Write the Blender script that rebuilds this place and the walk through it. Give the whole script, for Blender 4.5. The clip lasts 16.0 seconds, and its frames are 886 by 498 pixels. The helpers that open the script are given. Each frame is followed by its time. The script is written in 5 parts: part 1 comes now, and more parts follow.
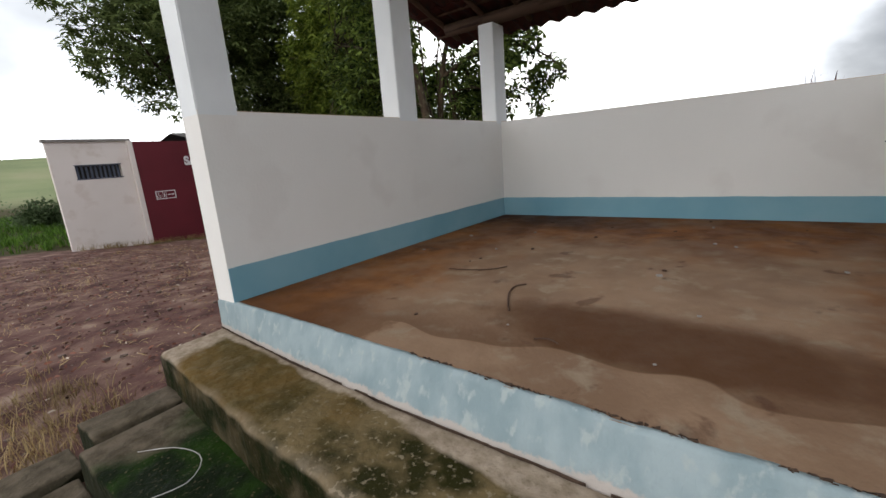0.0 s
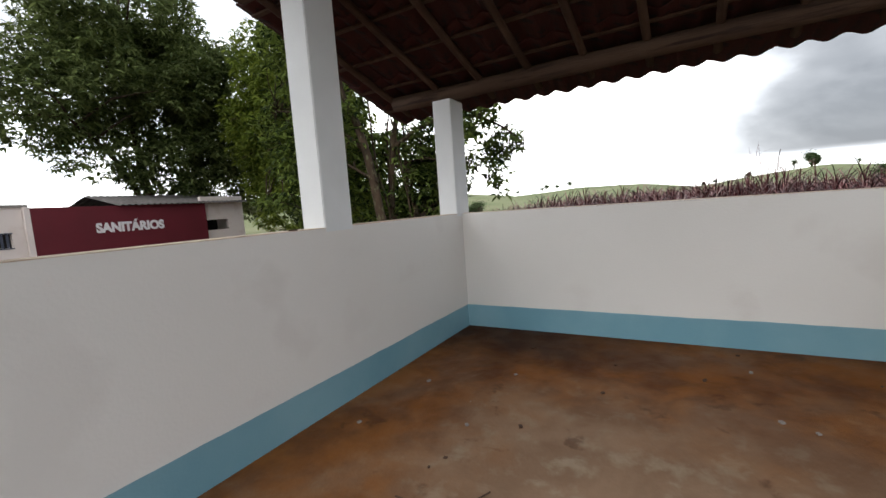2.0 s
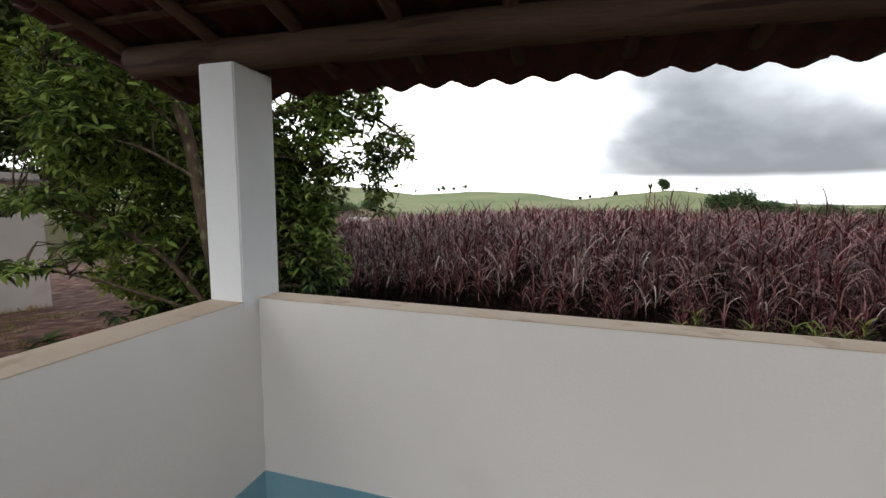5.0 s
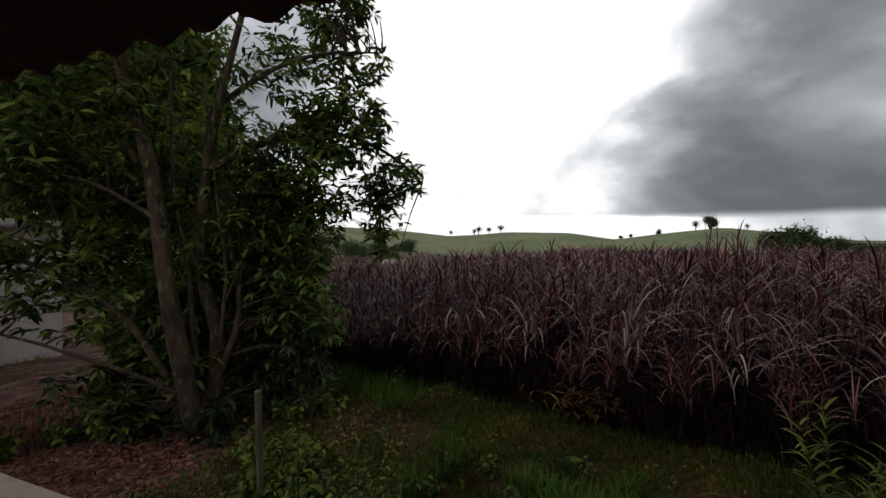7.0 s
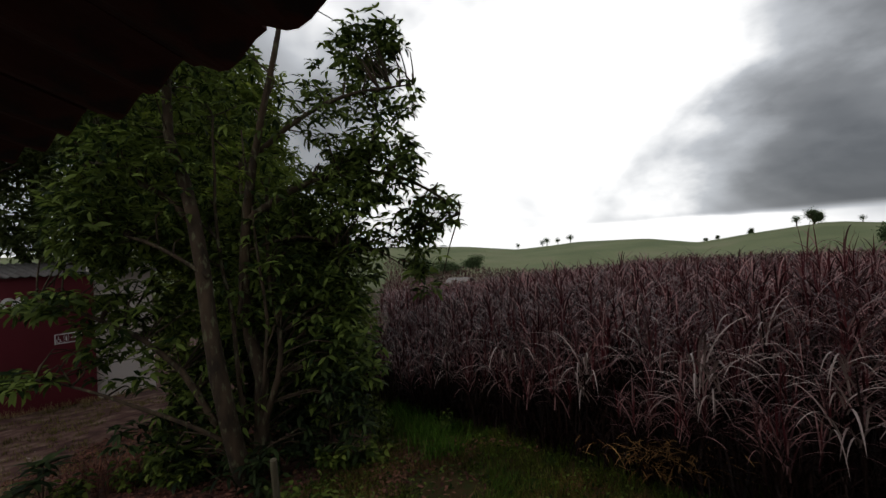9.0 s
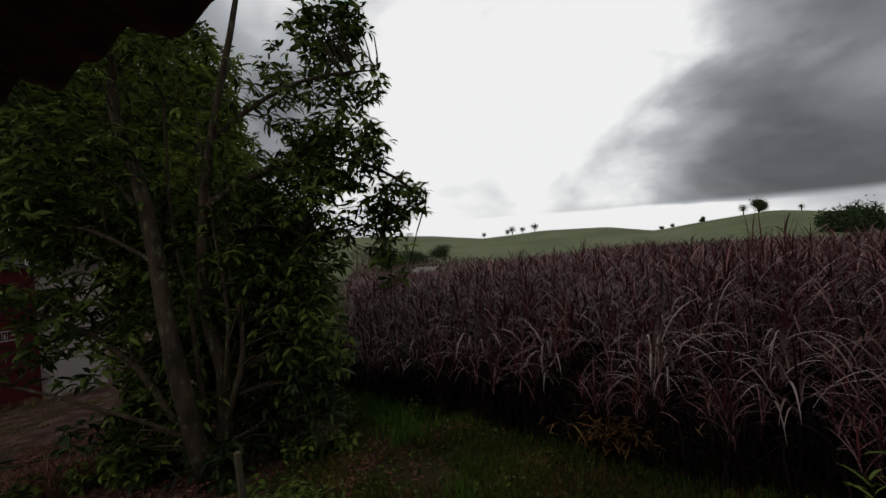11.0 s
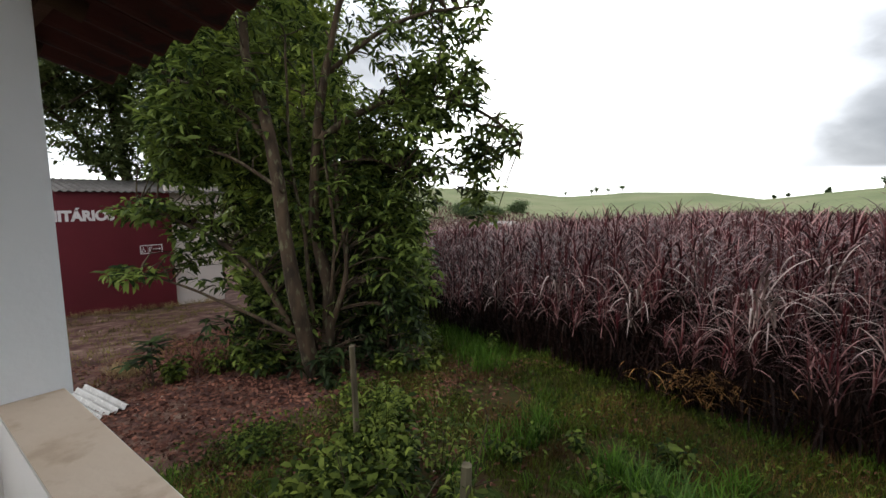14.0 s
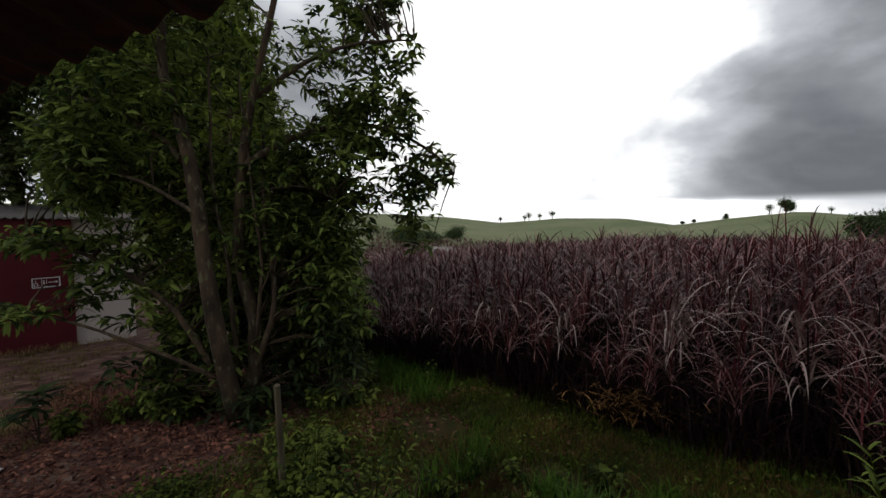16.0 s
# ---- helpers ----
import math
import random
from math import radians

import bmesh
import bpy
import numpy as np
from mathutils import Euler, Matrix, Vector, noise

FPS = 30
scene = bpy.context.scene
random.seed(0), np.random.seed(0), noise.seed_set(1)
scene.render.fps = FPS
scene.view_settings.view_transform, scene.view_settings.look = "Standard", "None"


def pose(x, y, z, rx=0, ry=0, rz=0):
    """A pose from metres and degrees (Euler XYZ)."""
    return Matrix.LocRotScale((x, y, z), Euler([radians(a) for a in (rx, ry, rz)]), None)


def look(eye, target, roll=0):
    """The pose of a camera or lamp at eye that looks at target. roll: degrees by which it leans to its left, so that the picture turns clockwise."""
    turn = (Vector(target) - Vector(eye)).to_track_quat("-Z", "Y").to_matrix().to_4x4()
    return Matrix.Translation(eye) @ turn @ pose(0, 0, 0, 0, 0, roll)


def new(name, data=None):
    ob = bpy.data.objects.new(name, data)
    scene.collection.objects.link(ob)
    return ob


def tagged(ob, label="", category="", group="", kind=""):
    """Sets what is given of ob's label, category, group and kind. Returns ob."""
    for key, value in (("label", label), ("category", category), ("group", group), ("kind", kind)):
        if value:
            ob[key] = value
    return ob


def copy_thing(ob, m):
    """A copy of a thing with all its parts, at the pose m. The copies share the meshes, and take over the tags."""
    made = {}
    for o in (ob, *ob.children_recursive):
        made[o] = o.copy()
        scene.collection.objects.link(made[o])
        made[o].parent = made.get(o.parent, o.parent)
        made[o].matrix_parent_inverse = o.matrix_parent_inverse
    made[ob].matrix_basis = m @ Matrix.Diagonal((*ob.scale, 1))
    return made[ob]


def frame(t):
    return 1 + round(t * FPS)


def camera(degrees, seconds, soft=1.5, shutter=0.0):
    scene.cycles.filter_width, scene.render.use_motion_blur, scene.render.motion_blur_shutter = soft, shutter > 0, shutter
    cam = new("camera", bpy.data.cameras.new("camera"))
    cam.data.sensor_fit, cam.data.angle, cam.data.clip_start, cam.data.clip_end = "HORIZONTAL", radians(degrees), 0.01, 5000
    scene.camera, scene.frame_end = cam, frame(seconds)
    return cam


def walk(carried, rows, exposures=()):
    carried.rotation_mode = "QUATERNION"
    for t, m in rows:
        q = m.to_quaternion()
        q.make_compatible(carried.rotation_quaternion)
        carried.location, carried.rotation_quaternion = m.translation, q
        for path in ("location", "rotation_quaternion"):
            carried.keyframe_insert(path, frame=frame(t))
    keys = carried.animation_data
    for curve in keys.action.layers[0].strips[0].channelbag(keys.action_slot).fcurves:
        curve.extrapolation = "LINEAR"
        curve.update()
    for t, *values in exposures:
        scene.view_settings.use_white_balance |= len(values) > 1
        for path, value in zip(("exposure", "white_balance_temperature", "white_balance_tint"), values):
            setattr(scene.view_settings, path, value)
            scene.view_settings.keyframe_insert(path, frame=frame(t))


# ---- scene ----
cam = camera(93.4, 16.0)
PATH = [
    (0, (0.488, 0.275, 1.337), (-0.686, 1.835, 0.903), -4.4),
    (0.2, (0.43, 0.41, 1.305), (-0.638, 2.046, 0.874), -2.4),
    (0.5, (0.37, 0.505, 1.301), (-0.563, 2.221, 0.872), 3.5),
    (0.7, (0.339, 0.577, 1.3), (-0.598, 2.28, 0.831), 3.0),
    (1, (0.264, 0.751, 1.442), (-0.665, 2.459, 0.971), 0.8),
    (1.2, (0.265, 0.805, 1.453), (-0.655, 2.542, 1.082), 2.6),
    (1.5, (0.136, 0.964, 1.584), (-0.853, 2.619, 1.052), 2.3),
    (1.7, (0.104, 0.987, 1.609), (-0.917, 2.644, 1.147), 1.9),
    (2, (-0.087, 1.217, 1.741), (-1.087, 2.938, 1.541), -4.1),
    (2.2, (-0.182, 1.331, 1.805), (-1.036, 3.101, 1.432), -1.9),
    (2.5, (-0.237, 1.452, 1.838), (-0.984, 3.271, 1.475), 1.1),
    (2.7, (-0.278, 1.61, 1.811), (-0.938, 3.468, 1.478), 4.8),
    (3, (-0.27, 1.844, 1.914), (-0.933, 3.7, 1.575), 1.2),
    (3.2, (-0.305, 2.002, 1.976), (-0.963, 3.846, 1.566), 1.0),
    (3.5, (-0.322, 2.136, 2.086), (-0.954, 3.968, 1.59), 1.3),
    (3.7, (-0.406, 2.248, 2.101), (-1.087, 4.077, 1.665), 2.3),
    (4, (-0.487, 2.472, 2.114), (-1.086, 4.332, 1.69), -0.4),
    (4.2, (-0.515, 2.557, 2.194), (-1.086, 4.426, 1.766), 0.4),
    (4.5, (-0.535, 2.75, 2.133), (-1.067, 4.653, 1.821), 0.5),
    (6.8, (-0.497, 4.257, 2.151), (-1.174, 6.135, 2.036), -0.8),
    (7, (-0.561, 4.386, 2.121), (-1.272, 6.255, 2.082), -0.1),
    (7.2, (-0.585, 4.479, 2.119), (-1.255, 6.362, 2.045), -0.0),
    (7.5, (-0.597, 4.619, 2.129), (-1.317, 6.475, 1.932), -0.5),
    (7.7, (-0.559, 4.662, 2.146), (-1.395, 6.469, 1.952), -0.2),
    (8, (-0.474, 4.702, 2.194), (-1.448, 6.444, 2.058), 0.3),
    (8.5, (-0.351, 4.803, 2.364), (-1.397, 6.507, 2.415), -2.4),
    (10.8, (-0.329, 4.873, 2.334), (-1.184, 6.68, 2.269), -4.2),
    (11, (-0.34, 4.839, 2.338), (-1.203, 6.642, 2.322), -3.9),
    (11.5, (-0.349, 4.737, 2.235), (-0.774, 6.688, 2.121), -2.0),
    (12, (-0.271, 4.673, 2.099), (-0.702, 6.596, 1.756), -8.0),
    (12.2, (-0.283, 4.66, 2.078), (-0.746, 6.568, 1.7), -7.6),
    (12.5, (-0.332, 4.647, 2.073), (-0.868, 6.503, 1.552), -2.6),
    (13, (-0.443, 4.627, 2.108), (-1.323, 6.376, 1.7), 2.9),
    (13.5, (-0.421, 4.576, 2.157), (-1.576, 6.188, 1.899), -0.0),
    (14, (-0.413, 4.563, 2.162), (-1.583, 6.170, 1.940), -0.3),
    (14.5, (-0.423, 4.567, 2.158), (-1.605, 6.171, 1.995), -0.8),
    (15, (-0.415, 4.565, 2.175), (-1.605, 6.17, 2.089), -1.7),
    (15.5, (-0.414, 4.602, 2.193), (-1.452, 6.308, 2.089), -0.5),
    (16, (-0.386, 4.615, 2.191), (-1.313, 6.385, 2.089), -0.4),
]
EXPO = [(0.0, -0.3), (0.6, -0.15), (1.0, -0.02), (1.5, -0.15), (2.0, -0.15), (3.5, -0.36), (4.7, -0.25), (6.8, -1.4), (7.2, -1.75), (7.6, -1.6), (8.0, -1.35), (8.7, -1.6), (10.8, -2.1), (11.7, -2.1),
        (12.3, -0.75), (12.8, 0.0), (13.6, -0.1), (14.5, -0.4), (15.0, -0.65), (15.5, -1.35), (16.0, -1.5)]
walk(cam, [(t, look(eye, target, roll)) for t, eye, target, roll in PATH], EXPO)

# ---- light ----
SUN_EL, SUN_AZ = radians(40), radians(196)


def make_world():
    w = bpy.data.worlds.new("sky")
    w.use_nodes = True
    scene.world = w
    n, l = w.node_tree.nodes, w.node_tree.links
    n.clear()
    out, bg = n.new("ShaderNodeOutputWorld"), n.new("ShaderNodeBackground")
    sky = n.new("ShaderNodeTexSky")
    sky.sky_type, sky.sun_disc = "NISHITA", False
    sky.sun_elevation, sky.sun_rotation = SUN_EL, SUN_AZ
    sky.dust_density = 4
    co = n.new("ShaderNodeTexCoord")
    mp = n.new("ShaderNodeMapping")
    mp.inputs["Scale"].default_value = (1.0, 1.0, 1.7)
    mp.inputs["Location"].default_value = (0.35, 0.1, 0.3)
    l.new(co.outputs["Generated"], mp.inputs["Vector"])
    nz = n.new("ShaderNodeTexNoise")
    nz.inputs["Scale"].default_value, nz.inputs["Detail"].default_value, nz.inputs["Roughness"].default_value = 2.3, 7, 0.45
    wn = n.new("ShaderNodeTexNoise")
    wn.inputs["Scale"].default_value, wn.inputs["Detail"].default_value, wn.inputs["Roughness"].default_value = 3.2, 6, 0.5
    l.new(mp.outputs["Vector"], wn.inputs["Vector"])
    cen = n.new("ShaderNodeVectorMath")
    cen.operation = "SUBTRACT"
    cen.inputs[1].default_value = (0.5, 0.5, 0.5)
    l.new(wn.outputs["Color"], cen.inputs[0])
    warp = n.new("ShaderNodeVectorMath")
    warp.operation = "MULTIPLY_ADD"
    warp.inputs[1].default_value = (0.50, 0.50, 0.45)
    l.new(cen.outputs[0], warp.inputs[0])
    l.new(co.outputs["Generated"], warp.inputs[2])
    ragged = n.new("ShaderNodeVectorMath")
    ragged.operation = "NORMALIZE"
    l.new(warp.outputs[0], ragged.inputs[0])
    nz.inputs["Distortion"].default_value = 0.15
    l.new(mp.outputs["Vector"], nz.inputs["Vector"])

    def lobe(way, a, c, lo, hi):
        """A broad change of the cloud cover round one direction."""
        dot = n.new("ShaderNodeVectorMath")
        dot.operation = "DOT_PRODUCT"
        dot.inputs[1].default_value = Vector(way).normalized()
        l.new(ragged.outputs[0], dot.inputs[0])
        m1 = n.new("ShaderNodeMapRange")
        m1.interpolation_type = "SMOOTHSTEP"
        for k, y in (("From Min", a), ("From Max", c), ("To Min", lo), ("To Max", hi)):
            m1.inputs[k].default_value = y
        l.new(dot.outputs["Value"], m1.inputs["Value"])
        return m1.outputs["Result"]

    amp = n.new("ShaderNodeMath")
    amp.operation = "MULTIPLY_ADD"
    amp.inputs[1].default_value, amp.inputs[2].default_value = 2.1, -0.53
    l.new(nz.outputs["Fac"], amp.inputs[0])
    last = amp.outputs[0]
    # thin cover with a heavy bank of cloud to the north-east, clear under its lower edge
    sep = n.new("ShaderNodeSeparateXYZ")
    l.new(co.outputs["Generated"], sep.inputs[0])
    low = n.new("ShaderNodeMapRange")
    low.interpolation_type = "SMOOTHSTEP"
    for k, y in (("From Min", 0.040), ("From Max", 0.062), ("To Min", 0.50), ("To Max", 0.0)):
        low.inputs[k].default_value = y
    l.new(sep.outputs["Z"], low.inputs["Value"])
    # a long flat shelf of dark cloud low in the north and east
    parts_ = []
    low_sep = n.new("ShaderNodeSeparateXYZ")
    l.new(ragged.outputs[0], low_sep.inputs[0])
    for src, k0, k1, t0, t1 in ((sep.outputs["Z"], 0.045, 0.062, 0.0, 1.0), (low_sep.outputs["Z"], 0.09, 0.21, 1.0, 0.0), (low_sep.outputs["X"], -0.24, 0.12, 0.0, 1.0)):
        q = n.new("ShaderNodeMapRange")
        q.interpolation_type = "SMOOTHSTEP"
        for k, y in (("From Min", k0), ("From Max", k1), ("To Min", t0), ("To Max", t1)):
            q.inputs[k].default_value = y
        l.new(src, q.inputs["Value"])
        parts_.append(q.outputs["Result"])
    two = n.new("ShaderNodeMath")
    two.operation = "MULTIPLY"
    l.new(parts_[0], two.inputs[0])
    l.new(parts_[1], two.inputs[1])
    three = n.new("ShaderNodeMath")
    three.operation = "MULTIPLY"
    l.new(two.outputs[0], three.inputs[0])
    l.new(parts_[2], three.inputs[1])
    shelf = n.new("ShaderNodeMath")
    shelf.operation = "MULTIPLY"
    shelf.inputs[1].default_value = -0.20
    l.new(three.outputs[0], shelf.inputs[0])
    # bank widened eastward, out of view, to dim the west wall
    for v in (lobe((0.78, 0.60, 0.14), 0.55, 0.98, 0.0, -0.24), lobe((-0.30, 0.92, 0.22), 0.88, 0.985, 0.0, 0.40), shelf.outputs[0], lobe((0.11, 0.92, 0.37), 0.985, 0.998, 0.0, 0.22), low.outputs["Result"]):
        add = n.new("ShaderNodeMath")
        l.new(last, add.inputs[0])
        l.new(v, add.inputs[1])
        last = add.outputs[0]
    ramp = n.new("ShaderNodeValToRGB")
    e = ramp.color_ramp.elements
    e[0].position, e[0].color = 0.0, (0.86, 0.91, 0.99, 1)
    e[1].position, e[1].color = 0.84, (8.0, 8.0, 8.0, 1)
    for at, level in ((0.22, 1.65), (0.40, 2.6), (0.60, 3.9)):
        e.new(at).color = (level * 0.96, level, level * 1.06, 1)
    l.new(last, ramp.inputs["Fac"])
    sc = n.new("ShaderNodeVectorMath")
    sc.operation = "SCALE"
    sc.inputs["Scale"].default_value = 0.03
    l.new(sky.outputs["Color"], sc.inputs[0])
    ad = n.new("ShaderNodeVectorMath")
    l.new(sc.outputs[0], ad.inputs[0])
    l.new(ramp.outputs["Color"], ad.inputs[1])
    l.new(ad.outputs[0], bg.inputs["Color"])
    bg.inputs["Strength"].default_value = 0.46
    l.new(bg.outputs[0], out.inputs["Surface"])


make_world()
sun = new("sun", bpy.data.lights.new("sun", "SUN"))
sun.data.energy, sun.data.angle, sun.data.color = 1.1, radians(40), (1.0, 0.97, 0.93)
sd = Vector((math.sin(SUN_AZ) * math.cos(SUN_EL), math.cos(SUN_AZ) * math.cos(SUN_EL), math.sin(SUN_EL)))
sun.matrix_world = look(sd * 30, (0, 0, 0))


# ---- materials ----
def mat(name, c1, c2=None, scale=4.0, rough=0.8, bump=0.2, c3=None, fine=40.0, spec=0.3, stretch=(1, 1, 1), island=0.0):
    """Two colours mixed by large noise, a third by patches, fine relief."""
    m = bpy.data.materials.new(name)
    m.use_nodes = True
    n, l = m.node_tree.nodes, m.node_tree.links
    p = n["Principled BSDF"]
    p.inputs["Roughness"].default_value = rough
    p.inputs["Specular IOR Level"].default_value = spec
    co = n.new("ShaderNodeTexCoord")
    mp = n.new("ShaderNodeMapping")
    mp.inputs["Scale"].default_value = stretch
    l.new(co.outputs["Object"], mp.inputs["Vector"])
    nz = n.new("ShaderNodeTexNoise")
    nz.inputs["Scale"].default_value, nz.inputs["Detail"].default_value = scale, 8
    l.new(mp.outputs["Vector"], nz.inputs["Vector"])
    rp = n.new("ShaderNodeValToRGB")
    rp.color_ramp.elements[0].position, rp.color_ramp.elements[1].position = 0.35, 0.65
    rp.color_ramp.elements[0].color = (*c1, 1)
    rp.color_ramp.elements[1].color = (*(c2 or [c * 0.85 for c in c1]), 1)
    l.new(nz.outputs["Fac"], rp.inputs["Fac"])
    col = rp.outputs["Color"]
    if c3:
        n3 = n.new("ShaderNodeTexNoise")
        n3.inputs["Scale"].default_value, n3.inputs["Detail"].default_value = scale * 2.7, 6
        l.new(mp.outputs["Vector"], n3.inputs["Vector"])
        r3 = n.new("ShaderNodeMapRange")
        r3.inputs["From Min"].default_value, r3.inputs["From Max"].default_value = 0.56, 0.66
        l.new(n3.outputs["Fac"], r3.inputs["Value"])
        mx = n.new("ShaderNodeMix")
        mx.data_type = "RGBA"
        l.new(r3.outputs["Result"], mx.inputs[0])
        l.new(col, mx.inputs[6])
        mx.inputs[7].default_value = (*c3, 1)
        col = mx.outputs[2]
    if island:
        ge = n.new("ShaderNodeNewGeometry")
        mr = n.new("ShaderNodeMapRange")
        mr.inputs["To Min"].default_value, mr.inputs["To Max"].default_value = 1 - island, 1 + island
        l.new(ge.outputs["Random Per Island"], mr.inputs["Value"])
        hs = n.new("ShaderNodeHueSaturation")
        l.new(mr.outputs["Result"], hs.inputs["Value"])
        l.new(col, hs.inputs["Color"])
        col = hs.outputs["Color"]
    l.new(col, p.inputs["Base Color"])
    if bump:
        nf = n.new("ShaderNodeTexNoise")
        nf.inputs["Scale"].default_value, nf.inputs["Detail"].default_value = fine, 5
        l.new(mp.outputs["Vector"], nf.inputs["Vector"])
        bp = n.new("ShaderNodeBump")
        bp.inputs["Strength"].default_value, bp.inputs["Distance"].default_value = bump, 0.01
        l.new(nf.outputs["Fac"], bp.inputs["Height"])
        l.new(bp.outputs["Normal"], p.inputs["Normal"])
    return m


def leafy(name, c1, c2, rough=0.6, spec=0.10, trans=0.32, low=0.0):
    """Leaves: the colour differs from leaf to leaf, some light comes through."""
    m = bpy.data.materials.new(name)
    m.use_nodes = True
    n, l = m.node_tree.nodes, m.node_tree.links
    p = n["Principled BSDF"]
    p.inputs["Roughness"].default_value = rough
    p.inputs["Specular IOR Level"].default_value = spec
    ge = n.new("ShaderNodeNewGeometry")
    rp = n.new("ShaderNodeValToRGB")
    rp.color_ramp.elements[0].color, rp.color_ramp.elements[1].color = (*c1, 1), (*c2, 1)
    rp.color_ramp.elements[0].position = low
    l.new(ge.outputs["Random Per Island"], rp.inputs["Fac"])
    co = n.new("ShaderNodeTexCoord")
    nz = n.new("ShaderNodeTexNoise")
    nz.inputs["Scale"].default_value = 0.9
    l.new(co.outputs["Object"], nz.inputs["Vector"])
    mr = n.new("ShaderNodeMapRange")
    mr.inputs["From Min"].default_value, mr.inputs["From Max"].default_value = 0.3, 0.7
    mr.inputs["To Min"].default_value, mr.inputs["To Max"].default_value = 0.6, 1.4
    l.new(nz.outputs["Fac"], mr.inputs["Value"])
    hs = n.new("ShaderNodeHueSaturation")
    l.new(mr.outputs["Result"], hs.inputs["Value"])
    l.new(rp.outputs["Color"], hs.inputs["Color"])
    l.new(hs.outputs["Color"], p.inputs["Base Color"])
    tr = n.new("ShaderNodeBsdfTranslucent")
    l.new(hs.outputs["Color"], tr.inputs["Color"])
    mx = n.new("ShaderNodeMixShader")
    mx.inputs[0].default_value = trans
    l.new(p.outputs[0], mx.inputs[1])
    l.new(tr.outputs[0], mx.inputs[2])
    l.new(mx.outputs[0], n["Material Output"].inputs["Surface"])
    return m


WHITE = mat("white_paint", (0.78, 0.76, 0.73), (0.74, 0.72, 0.69), 0.8, 0.75, 0.15, (0.725, 0.70, 0.67), fine=60)
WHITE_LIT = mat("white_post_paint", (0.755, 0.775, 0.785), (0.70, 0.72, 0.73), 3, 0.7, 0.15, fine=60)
BAND = mat("blue_band_paint", (0.165, 0.34, 0.42), (0.225, 0.40, 0.47), 1.6, 0.6, 0.12, fine=70)
PLINTH = mat("worn_blue_paint", (0.275, 0.335, 0.350), (0.200, 0.262, 0.280), 9.0, 0.85, 0.9, (0.31, 0.355, 0.355), fine=30, stretch=(1, 1, 0.5))
nt = PLINTH.node_tree
co_, se_, mr_, mx_ = (nt.nodes.new(k) for k in ("ShaderNodeTexCoord", "ShaderNodeSeparateXYZ", "ShaderNodeMapRange", "ShaderNodeMix"))
nz_, ad_ = nt.nodes.new("ShaderNodeTexNoise"), nt.nodes.new("ShaderNodeMath")
nz_.inputs["Scale"].default_value, nz_.inputs["Detail"].default_value, nz_.inputs["Roughness"].default_value = 14, 8, 0.7
ad_.operation, ad_.inputs[1].default_value = "MULTIPLY_ADD", 0.075
mx_.data_type = "RGBA"
mx_.inputs[7].default_value = (0.42, 0.36, 0.32, 1)
for k, v in (("From Min", 0.482), ("From Max", 0.492), ("To Min", 0.85), ("To Max", 0.0)):
    mr_.inputs[k].default_value = v
# the paint is worn off along the foot
nt.links.new(co_.outputs["Object"], se_.inputs[0])
nt.links.new(co_.outputs["Object"], nz_.inputs["Vector"])
nt.links.new(nz_.outputs["Fac"], ad_.inputs[0])
nt.links.new(se_.outputs["Z"], ad_.inputs[2])
nt.links.new(ad_.outputs[0], mr_.inputs["Value"])
base_ = nt.nodes["Principled BSDF"].inputs["Base Color"]
nt.links.new(base_.links[0].from_socket, mx_.inputs[6])
nt.links.new(mr_.outputs["Result"], mx_.inputs[0])
nt.links.new(mx_.outputs[2], base_)
SILLM = mat("bare_cement_sill", (0.54, 0.43, 0.325), (0.61, 0.505, 0.40), 3, 0.85, 0.3, (0.46, 0.355, 0.26))
STEPM = mat("mossy_concrete", (0.17, 0.135, 0.075), (0.055, 0.034, 0.010), 3.2, 0.85, 1.0, (0.020, 0.026, 0.007), fine=28)
LOG = mat("rough_log", (0.065, 0.038, 0.026), (0.10, 0.062, 0.042), 3, 0.85, 0.7, (0.035, 0.02, 0.015), stretch=(0.3, 3, 3))
POLE = mat("old_pole", (0.055, 0.030, 0.020), (0.09, 0.052, 0.034), 4, 0.85, 0.5, stretch=(3, 0.3, 3))
TILE = mat("clay_tile", (0.070, 0.016, 0.012), (0.040, 0.012, 0.010), 4, 0.85, 0.4, (0.02, 0.012, 0.012))
RED = mat("dark_red_paint", (0.125, 0.014, 0.022), (0.10, 0.012, 0.018), 0.8, 0.6, 0.1, fine=60)
HUTW = mat("dirty_white_wall", (0.71, 0.64, 0.60), (0.66, 0.59, 0.545), 0.8, 0.85, 0.3, (0.63, 0.55, 0.50), fine=30)
SIGNW = mat("white_sign_paint", (0.75, 0.72, 0.72), (0.68, 0.65, 0.65), 8, 0.6, 0.05)
SHEETM = mat("pale_fibre_sheet", (0.42, 0.41, 0.40), (0.33, 0.32, 0.30), 5, 0.85, 0.3, (0.5, 0.49, 0.47))
FIBRE = mat("fibre_cement", (0.26, 0.24, 0.22), (0.20, 0.18, 0.17), 2, 0.9, 0.4, (0.34, 0.32, 0.30))
DARK = mat("room_shade", (0.02, 0.02, 0.02), (0.03, 0.03, 0.03), 2, 0.9, 0)
BAR = mat("blue_grey_bars", (0.05, 0.06, 0.09), (0.07, 0.08, 0.11), 8, 0.6, 0.1)
BARK = mat("bark", (0.062, 0.040, 0.023), (0.019, 0.012, 0.007), 7, 0.95, 1.0, (0.090, 0.086, 0.046), fine=25, stretch=(1, 1, 0.35))
STAKE = mat("weathered_stake", (0.13, 0.115, 0.070), (0.065, 0.050, 0.032), 6, 0.9, 0.6, stretch=(2, 2, 0.3))
